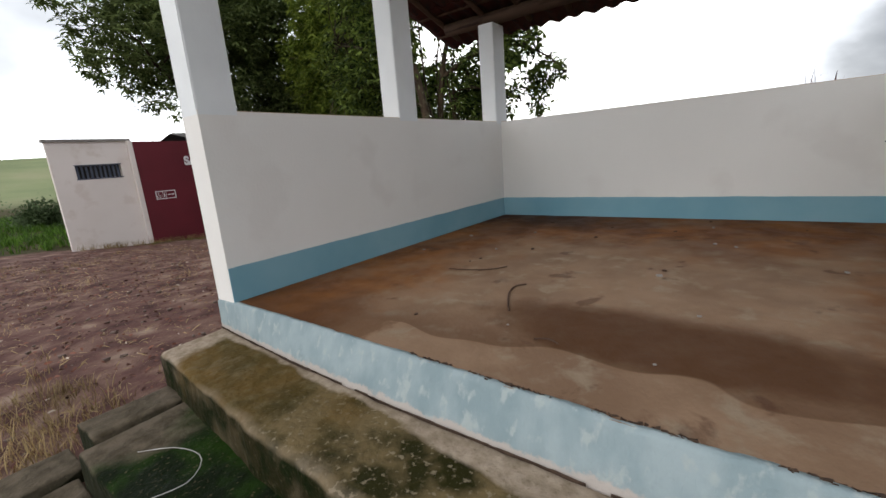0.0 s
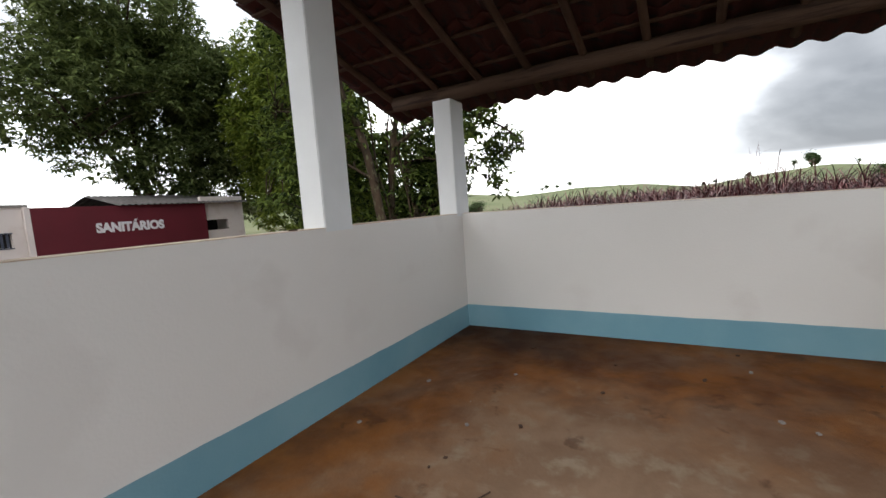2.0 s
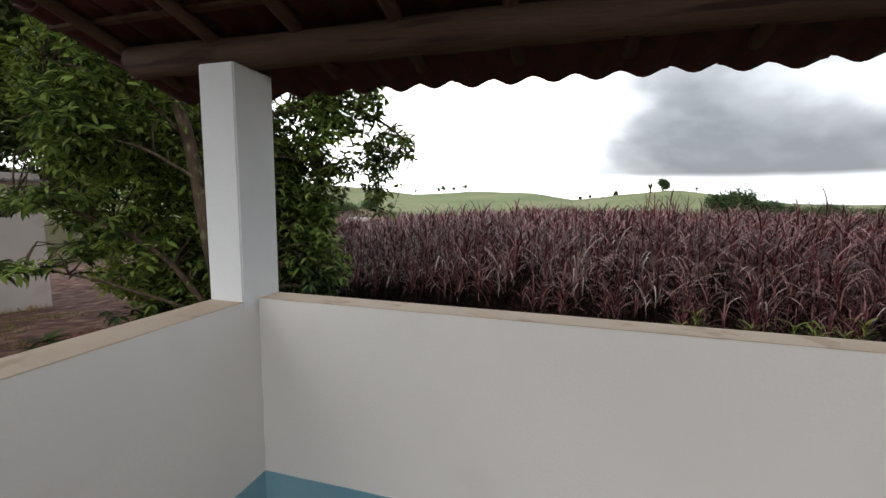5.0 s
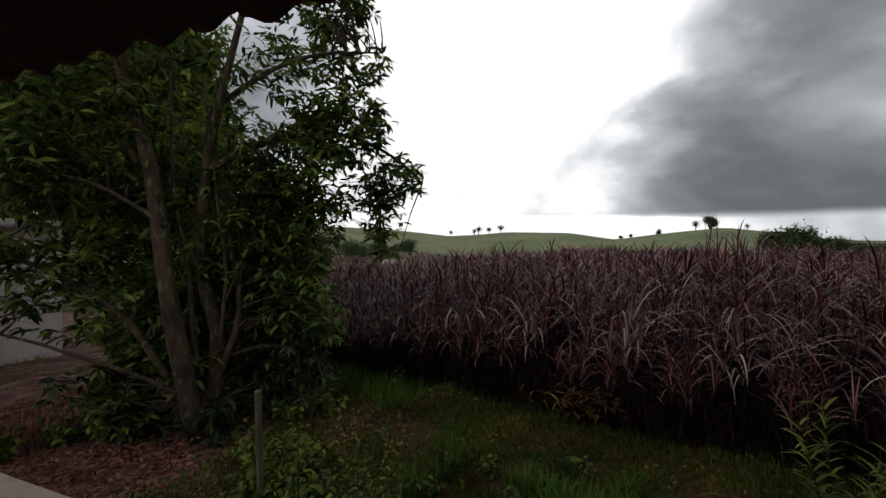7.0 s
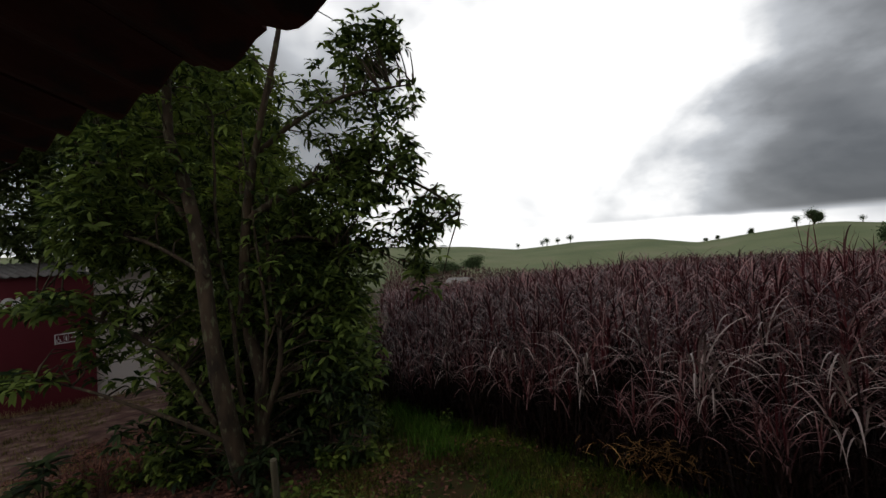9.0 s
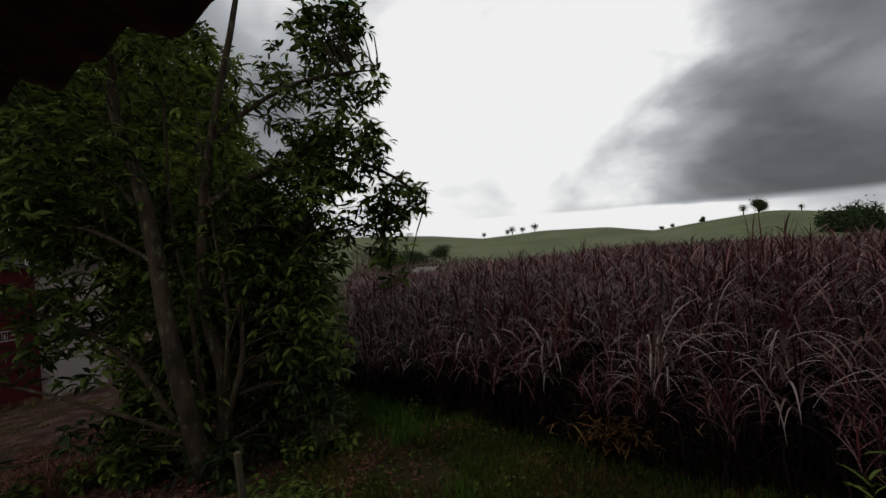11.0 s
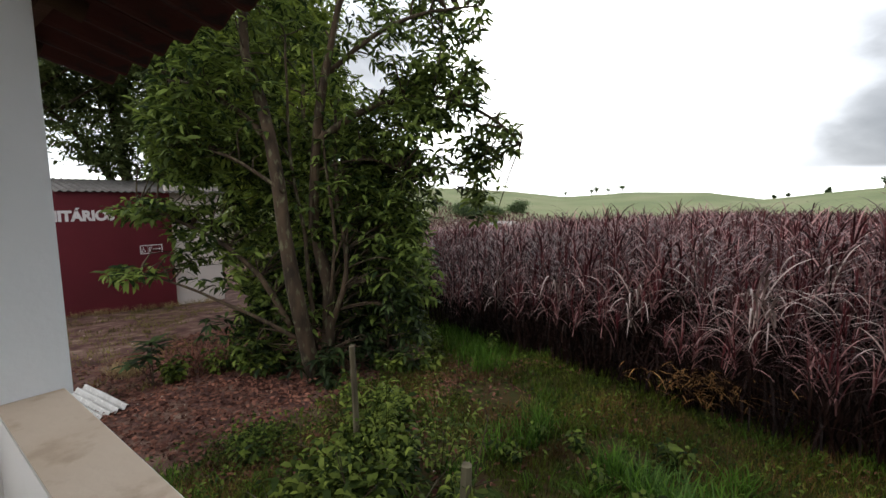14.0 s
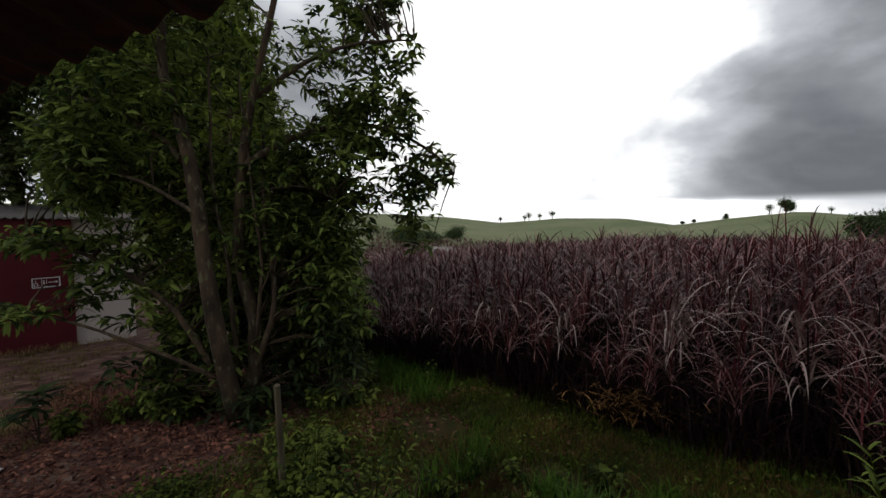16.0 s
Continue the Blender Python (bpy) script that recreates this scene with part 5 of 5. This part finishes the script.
tufts("dry_grass", scatter(900, -13, -2.2, -2.5, 5.5, rng, lambda x, y: noisy(x, y, 0.7, 5, 0.08)), 9, 0.04, 0.13, STRAW, "sparse tufts of dry grass on the bare earth", width=0.006)
tufts("dry_grass_by_steps", scatter(260, -3.3, -2.15, -0.6, 0.9, rng), 12, 0.05, 0.14, STRAW, "dry yellow grass beside the steps", width=0.006)
tufts("wall_foot_grass", np.stack([rng.uniform(HX + 0.03, HX + 0.5, 160), rng.uniform(3.4, 11.5, 160)], 1), 10, 0.06, 0.28, STRAW, "dry grass at the foot of the toilet building", width=0.012)
tufts("hut_grass", scatter(1500, -15.0, -6.5, 5.0, 11.0, rng, lambda x, y: noisy(x, y, 0.5, 9, -0.05)), 10, 0.04, 0.13, YGRASS, "thin grass in front of the toilet building", width=0.008)
tufts("yellow_tuft", np.array([[-7.65 + 0.14 * k, 6.50 + 0.05 * (k % 3)] for k in range(-2, 3)]), 60, 0.12, 0.28, STRAW, "yellowing tuft of grass on bare earth", 0.09, 0.008)
tufts("dead_twigs", scatter(40, -7.6, -6.4, 7.0, 7.8, rng), 12, 0.15, 0.45, LITTER, "reddish dead stalks under the tree", 0.08, 0.012)
tufts("meadow", scatter(4500, -45, -17, -14, 7.5, rng), 8, 0.2, 0.5, FRESH, "green meadow beyond the toilet building", width=0.03)


def litter(name, pts, L, material, label, narrow=0.45):
    rng_ = np.random.default_rng(len(pts) + 1)
    n = len(pts)
    pos = np.stack([pts[:, 0], pts[:, 1], gz(pts[:, 0], pts[:, 1]) + rng_.uniform(0.01, 0.035, n)], 1)
    a = rng_.uniform(0, 6.28, n)
    way = np.stack([np.cos(a), np.sin(a), rng_.normal(0, 0.25, n)], 1)
    ll = rng_.uniform(0.5, 1.2, n) * L
    v, f = leaves(pos, way, ll, ll * narrow, 0.12)
    tagged(raw(name, v, f, material), label, "leaf litter", kind="stuff")


litter("leaf_litter", scatter(24000, -9.5, -2.0, 5.0, 9.8, rng, lambda x, y: noisy(x, y, 0.6, 1, -0.2)), 0.072, LITTER, "carpet of fallen brown and red leaves under the tree")
litter("straw_bits", scatter(5200, -12, -2.15, -2.5, 4.5, rng), 0.095, STRAW, "pale bits of straw strewn over bare earth", 0.08)
litter("pale_chips", scatter(800, -14, -2.2, -3.0, 7.5, rng), 0.045, CHIPM, "pale wood chips and straw ends on bare earth", 0.35)
litter("scattered_leaves", scatter(9000, -14, -2.2, -3.0, 5.2, rng), 0.05, LITTER, "fallen leaves scattered over bare earth")
def ground_cover():
    rng_ = np.random.default_rng(44)
    pts = scatter(12000, -4.6, 5.0, 5.2, 9.9, rng_, lambda x, y: strip(x, y) & noisy(x, y, 1.7, 6, -0.22))
    n = len(pts)
    pos = np.stack([pts[:, 0], pts[:, 1], gz(pts[:, 0], pts[:, 1]) + rng_.uniform(0.01, 0.09, n)], 1)
    a = rng_.uniform(0, 6.28, n)
    way = np.stack([np.cos(a), np.sin(a), rng_.uniform(-0.1, 0.9, n)], 1)
    ll = rng_.uniform(0.02, 0.06, n)
    v, f = leaves(pos, way, ll, ll * 0.55, 0.15)
    tagged(raw("ground_cover", v, f, WEED), "low small-leaved creeping plants covering the ground", "ground cover", kind="stuff")
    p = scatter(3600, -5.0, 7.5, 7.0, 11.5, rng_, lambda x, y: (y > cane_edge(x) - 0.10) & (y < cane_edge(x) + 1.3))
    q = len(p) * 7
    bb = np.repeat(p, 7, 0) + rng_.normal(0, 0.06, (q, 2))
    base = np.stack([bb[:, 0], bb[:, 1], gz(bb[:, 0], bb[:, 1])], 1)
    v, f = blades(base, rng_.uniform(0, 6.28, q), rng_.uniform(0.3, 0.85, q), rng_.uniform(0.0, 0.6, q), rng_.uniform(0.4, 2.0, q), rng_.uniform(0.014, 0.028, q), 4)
    tagged(raw("low_cane_leaves", v, f, CANEK), "low leaves at the foot of the elephant grass, shade painted in", "grass", kind="stuff")


ground_cover()


def creeper():
    """A dark dense mat of small leaves among the litter."""
    rng_ = np.random.default_rng(71)
    n = 2600
    q = rng_.normal(0, 1, (n, 2)) * (0.30, 0.24) + (-3.95, 6.50)
    hump = 0.16 * np.exp(-(((q[:, 0] + 3.95) / 0.3) ** 2 + ((q[:, 1] - 6.5) / 0.25) ** 2))
    pos = np.stack([q[:, 0], q[:, 1], gz(q[:, 0], q[:, 1]) + rng_.uniform(0.02, 1.0, n) * (hump + 0.03)], 1)
    a = rng_.uniform(0, 6.28, n)
    ll = rng_.uniform(0.02, 0.045, n)
    v, f = leaves(pos, np.stack([np.cos(a), np.sin(a), rng_.uniform(-0.2, 0.8, n)], 1), ll, ll * 0.6, 0.15)
    tagged(raw("creeper", v, f, WEED), "dark mat of small round leaves creeping over the leaf litter", "ground cover", kind="stuff")


creeper()
litter("strip_litter", scatter(4000, -4.0, 4.5, 5.2, 9.6, rng, lambda x, y: noisy(x, y, 0.9, 4, -0.02)), 0.075, LITTER, "dead leaves among the grass")


def stones():
    rng_ = np.random.default_rng(3)
    pts = scatter(420, -11, -2.2, -2.5, 6.5, rng_)
    vs, fs = [], []
    cube = np.array([[x, y, z] for x in (-1, 1) for y in (-1, 1) for z in (-1, 1)], float)
    q = np.array([[0, 1, 3, 2], [4, 6, 7, 5], [0, 4, 5, 1], [2, 3, 7, 6], [0, 2, 6, 4], [1, 5, 7, 3]])
    for i, (x, y) in enumerate(pts):
        s = rng_.uniform(0.004, 0.017) * np.array([1.6, 1.0, 0.6])
        v = cube * (1 + rng_.normal(0, 0.25, cube.shape)) * s
        a = rng_.uniform(0, 6.28)
        Rm = np.array([[math.cos(a), -math.sin(a), 0], [math.sin(a), math.cos(a), 0], [0, 0, 1]])
        vs.append(v @ Rm.T + [x, y, float(gz(x, y)) + 0.012])
        fs.append(q + 8 * i)
    tagged(raw("rubble", np.concatenate(vs), np.concatenate(fs), RUBBLE), "small stones and rubble strewn on bare earth", "rubble", kind="stuff")


stones()


def weed_stems(rng, h, lw, n_stem, narrow, per=9, arching=False):
    """Stems as separate tubes and all the leaves of one plant."""
    P, W, tubes = [], [], []
    for _ in range(n_stem):
        a = rng.uniform(0, 6.28)
        lean = rng.uniform(0.03, 0.42) if arching else rng.uniform(0.1, 0.85)
        top = Vector((math.cos(a) * math.sin(lean), math.sin(a) * math.sin(lean), math.cos(lean))) * h * rng.uniform(0.6, 1.0)
        mid = top * 0.5 + Vector((0, 0, 0.03))
        tubes.append(tube(bmesh.new(), [(0.02 * math.cos(a), 0.02 * math.sin(a), -0.02), mid, top], [0.006, 0.004, 0.002], 4))
        for k in range(per):
            t = 0.2 + 0.8 * k / (per - 1)
            at = mid.lerp(top, t * 2 - 1) if t > 0.5 else mid * t * 2
            for s in (0, math.pi):
                c = k * 1.57 + s + rng.normal(0, 0.35)
                stalk = 0.0 if arching else rng.uniform(0.01, 0.10) * h
                P.append((at.x + math.cos(c) * stalk, at.y + math.sin(c) * stalk, at.z + stalk * rng.uniform(-0.2, 0.7)))
                W.append((math.cos(c), math.sin(c), rng.uniform(-0.5, 0.5)))
    P, W = np.array([tuple(p) for p in P]), np.array(W)
    L = rng.uniform(0.5, 1.25, len(P)) * lw
    if arching:
        return tubes, blades(P, np.arctan2(W[:, 1], W[:, 0]), L, rng.uniform(0.5, 1.1, len(P)), rng.uniform(0.9, 1.6, len(P)), L * narrow, 4)
    return tubes, leaves(P, W, L, L * narrow, 0.35)


def weeds():
    rng_ = np.random.default_rng(21)
    protos = []
    for h, lw, ns, narrow in ((0.22, 0.060, 4, 0.5), (0.32, 0.085, 4, 0.45), (0.42, 0.10, 5, 0.5), (0.5, 0.085, 5, 0.35), (0.62, 0.13, 4, 0.18), (1.15, 0.17, 4, 0.15), (0.80, 0.062, 7, 0.40)):
        tubes, (v, f) = weed_stems(rng_, h, lw, ns, narrow, 9 if h < 0.8 else (18 if h > 1 else 12), h > 1 or h == 0.62)
        c = empty("weed", (0, 0, 0), "low leafy green weed growing from the earth" if h < 0.6 else "tall weed with long narrow green leaves", "weed", "weeds by the porch")
        for tb in tubes:
            part("stem", tb, GRASS, c)
        tagged(raw("leaves", v, f, WEEDL if h > 0.4 else WEED, c), kind="stuff")
        protos.append(c)
    spots = [(-3.1, 6.95, 6), (-2.6, 6.8, 6), (-2.3, 7.1, 6), (-1.6, 6.5, 3), (-2.55, 6.35, 3)]
    for cx, cy, sx, sy, n, kinds in ((-2.6, 6.8, 0.45, 0.4, 22, (0, 1, 1, 2)), (-3.4, 7.3, 0.4, 0.4, 9, (0, 1, 2)), (-1.5, 6.3, 0.7, 0.4, 26, (0, 0, 1)), (-0.6, 7.0, 0.9, 0.7, 26, (0, 0, 1)), (0.9, 6.9, 0.8, 0.6, 24, (1, 2, 3, 4)),
                                     (1.9, 7.6, 0.6, 0.6, 9, (2, 3, 4)), (-4.3, 9.3, 0.6, 0.5, 12, (1, 2, 3)), (-6.0, 7.4, 0.8, 0.5, 10, (1, 2)), (3.5, 7.0, 1.2, 0.8, 6, (2, 3, 4))):
        spots += [(cx + rng_.normal(0, sx), cy + rng_.normal(0, sy), kinds[int(rng_.integers(len(kinds)))]) for _ in range(n)]
    spots += [(0.90, 7.84, 5), (1.05, 7.65, 5), (1.55, 7.7, 5), (1.7, 7.95, 5), (1.95, 7.5, 5), (0.62, 6.75, 5), (1.0, 6.7, 5), (2.4, 8.0, 5), (2.7, 7.5, 5), (1.35, 7.3, 6), (1.9, 7.1, 6), (2.6, 6.9, 6), (-2.95, 7.05, 4), (-3.2, 6.85, 2), (-1.72, 6.6, 3)]
    first = [True] * 7
    for x, y, k in spots:
        if y < YB + 0.5:
            continue
        m = pose(x, y, float(gz(x, y)), 0, 0, rng_.uniform(0, 360))
        if y > cane_edge(x) - 0.25 or (y < 6.1 and x < -2.2):
            continue
        if first[k]:
            first[k] = False
            protos[k].matrix_basis = m
        else:
            copy_thing(protos[k], m)


weeds()


def sapling(x, y):
    t = empty("mango_sapling", (x, y, float(gz(x, y))), "small mango sapling with long drooping dark leaves", "sapling")
    rng_ = np.random.default_rng(61)
    P, W = [], []
    for k, (dx, dy, h) in enumerate(((0.05, 0.0, 0.62), (-0.22, 0.08, 0.45), (0.20, -0.12, 0.50), (-0.05, -0.2, 0.36))):
        part("stem", tube(bmesh.new(), [(0, 0, -0.03), (dx * 0.4, dy * 0.4, h * 0.55), (dx, dy, h)], [0.010, 0.007, 0.004], 6), BARK, t)
        for j in range(13):
            a = j * 2.4 + k
            P.append((dx, dy, h - 0.012 * (j // 3)))
            W.append((math.cos(a), math.sin(a), rng_.uniform(-0.75, 0.15)))
    P, W = np.array(P), np.array(W)
    L = rng_.uniform(0.20, 0.30, len(P))
    v, f = blades(P, np.arctan2(W[:, 1], W[:, 0]), L, 1.2 - W[:, 2] * 0.7, rng_.uniform(0.5, 1.0, len(P)), L * 0.34, 4)
    tagged(raw("leaves", v, f, LEAFK, t), kind="stuff")


sapling(-6.75, 6.62)


def stake(x, y, h, tx, ty, r, label):
    z = float(gz(x, y))
    ob = part("fence_stake", tube(bmesh.new(), [(x, y, z - 0.1), (x + tx * 0.5, y + ty * 0.5, z + h * 0.5), (x + tx, y + ty, z + h)], [r, r * 0.95, r * 0.9], 7, 0.3), STAKE, smooth=False)
    tagged(ob, label, "stake", "stakes")


stake(-3.05, 6.90, 1.05, 0.10, -0.12, 0.027, "thin weathered grey stake among weeds")
stake(-1.72, 6.56, 0.58, 0.02, 0.0, 0.038, "short thick weathered stake overgrown with weeds")


pts = np.array([(x + a, y + b) for x, y in ((-0.83, 7.75), (-0.55, 7.55), (-0.25, 7.35), (0.1, 7.5)) for a, b in ((0, 0), (0.09, 0.05), (-0.07, 0.08), (0.03, -0.09), (-0.1, -0.04))])
tufts("long_grass_tuft", pts, 30, 0.16, 0.40, TUFT, "long bluish green grass blades arching from dense clumps", 0.05, 0.011)

def twigs():
    """Bare grey-brown twigs that lean and lie among the weeds."""
    rng_ = np.random.default_rng(91)
    for k in range(22):
        x, y = rng_.normal(-2.6, 0.5), rng_.normal(6.75, 0.28)
        if y < YB + 0.6:
            continue
        z, a, ln, up = float(gz(x, y)), rng_.uniform(0, 6.28), rng_.uniform(0.35, 0.9), rng_.uniform(0.05, 0.75)
        d = Vector((math.cos(a) * math.cos(up), math.sin(a) * math.cos(up), math.sin(up)))
        pts = [Vector((x, y, z - 0.01)) + d * ln * f + noise.noise_vector(Vector((k, f * 2, 0))) * 0.06 * f for f in (0, 0.25, 0.5, 0.75, 1.0)]
        bm = tube(bmesh.new(), pts, [0.007, 0.006, 0.005, 0.004, 0.002], 5)
        for f in (2, 3):
            side = Vector((rng_.normal(), rng_.normal(), abs(rng_.normal()))).normalized() * ln * 0.3
            tube(bm, [pts[f], pts[f] + side * 0.5, pts[f] + side], [0.004, 0.003, 0.0015], 4)
        ob = part("dry_twig", bm, STAKE if k % 3 == 0 else BARK)
        tagged(ob, "bare forked dry twig leaning among the weeds", "twig", "dry twigs among the weeds")


twigs()

stump = part("cut_stump", tube(bmesh.new(), [(-2.1, 6.27, -0.08), (-2.1, 6.27, 0.06), (-2.09, 6.28, 0.13), (-2.09, 6.28, 0.135)], [0.05, 0.043, 0.042, 0.038], 12, 0.2), STAKE)
tagged(stump, "small sawn-off stump with a pale cut face among weeds", "stump")


def corrugated_sheet():
    bm = bmesh.new()
    rows = []
    for i in range(41):
        u = -0.3 + 0.6 * i / 40
        c = 0.022 * math.sin(u * 2 * math.pi / 0.15)
        rows.append([bm.verts.new((u, t, c + h)) for t, h in ((-0.65, 0), (0, 0.01), (0.65, 0), (0.65, -0.008), (0, 0.002), (-0.65, -0.008))])
    for a, b in zip(rows, rows[1:]):
        for k in range(6):
            bm.faces.new((a[k], b[k], b[(k + 1) % 6], a[(k + 1) % 6]))
    bm.faces.new(rows[0][::-1])
    bm.faces.new(rows[-1])
    ob = part("roofing_sheet", bm, SHEETM)
    ob.matrix_basis = pose(-6.62, 5.93, float(gz(-6.6, 5.93)) + 0.07, 0, 7, -84) @ Matrix.Diagonal((0.55, 0.85, 0.9, 1))
    tagged(ob, "broken piece of whitish corrugated roofing sheet on the ground", "roofing sheet")


corrugated_sheet()


def strand(name, pts, r, label):
    ob = part(name, tube(bmesh.new(), smooth_path(pts, 14), [r] * 14, 5), POLE)
    return tagged(ob, label, "twig", "dry strands on the floor")


strand("dry_strand", [(-0.395, 1.925, 0.606), (-0.47, 2.06, 0.607), (-0.52, 2.18, 0.606), (-0.528, 2.268, 0.607), (-0.49, 2.32, 0.606)], 0.0045, "curved dry plant strand lying on the concrete floor")
strand("dry_strand", [(-1.10, 2.44, 0.605), (-1.01, 2.446, 0.606), (-0.892, 2.472, 0.608), (-0.805, 2.545, 0.606), (-0.764, 2.615, 0.606)], 0.0035, "thin curved dry strand lying on the concrete floor")
pale_strand = strand("dry_strand", [(-1.50, 0.70, 0.232), (-1.38, 0.80, 0.234), (-1.22, 0.83, 0.236), (-1.12, 0.74, 0.234), (-1.16, 0.62, 0.232)], 0.0018, "long pale plant strand lying on the mossy step")
pale_strand.data.materials[0] = SHEETM
strand("dry_strand", [(-0.17, 1.70, 0.605), (-0.12, 1.72, 0.606), (-0.07, 1.70, 0.605)], 0.003, "short dry twig lying on the concrete floor")
rngp = np.random.default_rng(31)
for k in range(26):
    x, y = rngp.uniform(XL + 0.15, XR - 0.15), rngp.uniform(YF + 0.2, YB - 0.15)
    s = rngp.uniform(0.004, 0.011)
    ob = part("crumb", boxes((-s, s * 1.3, -s * 0.8, s, 0, s * 0.9), bevel=s * 0.3), FIBRE if k % 2 else POLE)
    ob.matrix_basis = pose(x, y, FZ + 0.001, 0, 0, rngp.uniform(0, 180))
    tagged(ob, "pale crumb of cement on the floor" if k % 2 else "dark bit of dry leaf on the floor", "debris", "crumbs on the floor")
for x, y, z, s, dark in ((-1.92, 2.77, 1.67, 0.022, 1), (0.01, 4.03, 0.6, 0.012, 1), (-1.11, 4.27, 0.6, 0.02, 1), (-1.18, 3.29, 0.6, 0.005, 0), (0.01, 4.05, 0.6, 0.014, 1)):
    ob = part("dead_leaf" if dark else "crumb", boxes((-s, s, -s * 0.5, s * 0.5, 0, s * 0.35), cuts=2, rough=s * 0.25), POLE if dark else FIBRE)
    ob.matrix_basis = pose(x, y, z + 0.001, 0, 0, 30 + 50 * s * 40)
    tagged(ob, "curled dark dead leaf lying on the cement" if dark else "pale crumb of cement on the floor", "debris", "crumbs on the floor")
nail = part("nail", tube(bmesh.new(), [(0.95, YB + 0.01, 1.2), (0.95, YB - 0.02, 1.2)], [0.006, 0.006], 6), BAR)
nail.location = (0.30, 0, 0)
tagged(nail, "small dark nail in the white wall", "nail")


# ---- roof tiles, last of all ----
def roof_tiles():
    r = empty("roof", (0, 0, 0), "clay tile roof of the porch on pole rafters", kind="structure")
    W, Ln, T = 0.2, 0.43, 0.012
    bm = bmesh.new()
    top, bot = [], []
    for j in range(2):
        y = 0.0 if j == 0 else -Ln
        z = 0.0 if j == 0 else Ln * SLOPE - 0.022
        rt, rb = [], []
        for i in range(9):
            u = W * 1.04 * i / 8
            c = 0.018 * math.cos(2 * math.pi * i / 8)
            rt.append(bm.verts.new((u, y, z + c + T)))
            rb.append(bm.verts.new((u, y, z + c)))
        top.append(rt)
        bot.append(rb)
    for i in range(8):
        bm.faces.new((top[0][i], top[0][i + 1], top[1][i + 1], top[1][i]))
        bm.faces.new((bot[0][i + 1], bot[0][i], bot[1][i], bot[1][i + 1]))
        bm.faces.new((bot[0][i], bot[0][i + 1], top[0][i + 1], top[0][i]))
        bm.faces.new((bot[1][i + 1], bot[1][i], top[1][i], top[1][i + 1]))
    for i in (0, 8):
        bm.faces.new((bot[0][i], top[0][i], top[1][i], bot[1][i]))
    me = bpy.data.meshes.new("tile")
    bm.to_mesh(me)
    bm.free()
    me.materials.append(TILE)
    for c in range(25):
        for k in range(12):
            ob = new("tile", me)
            ob.parent = r
            y = EAVE_Y - k * 0.385
            ob.location = (-2.9 + c * W + random.uniform(-0.004, 0.004), y + random.uniform(-0.015, 0.015), roof_z(y) + 0.022 + random.uniform(-0.003, 0.003))


roof_tiles()
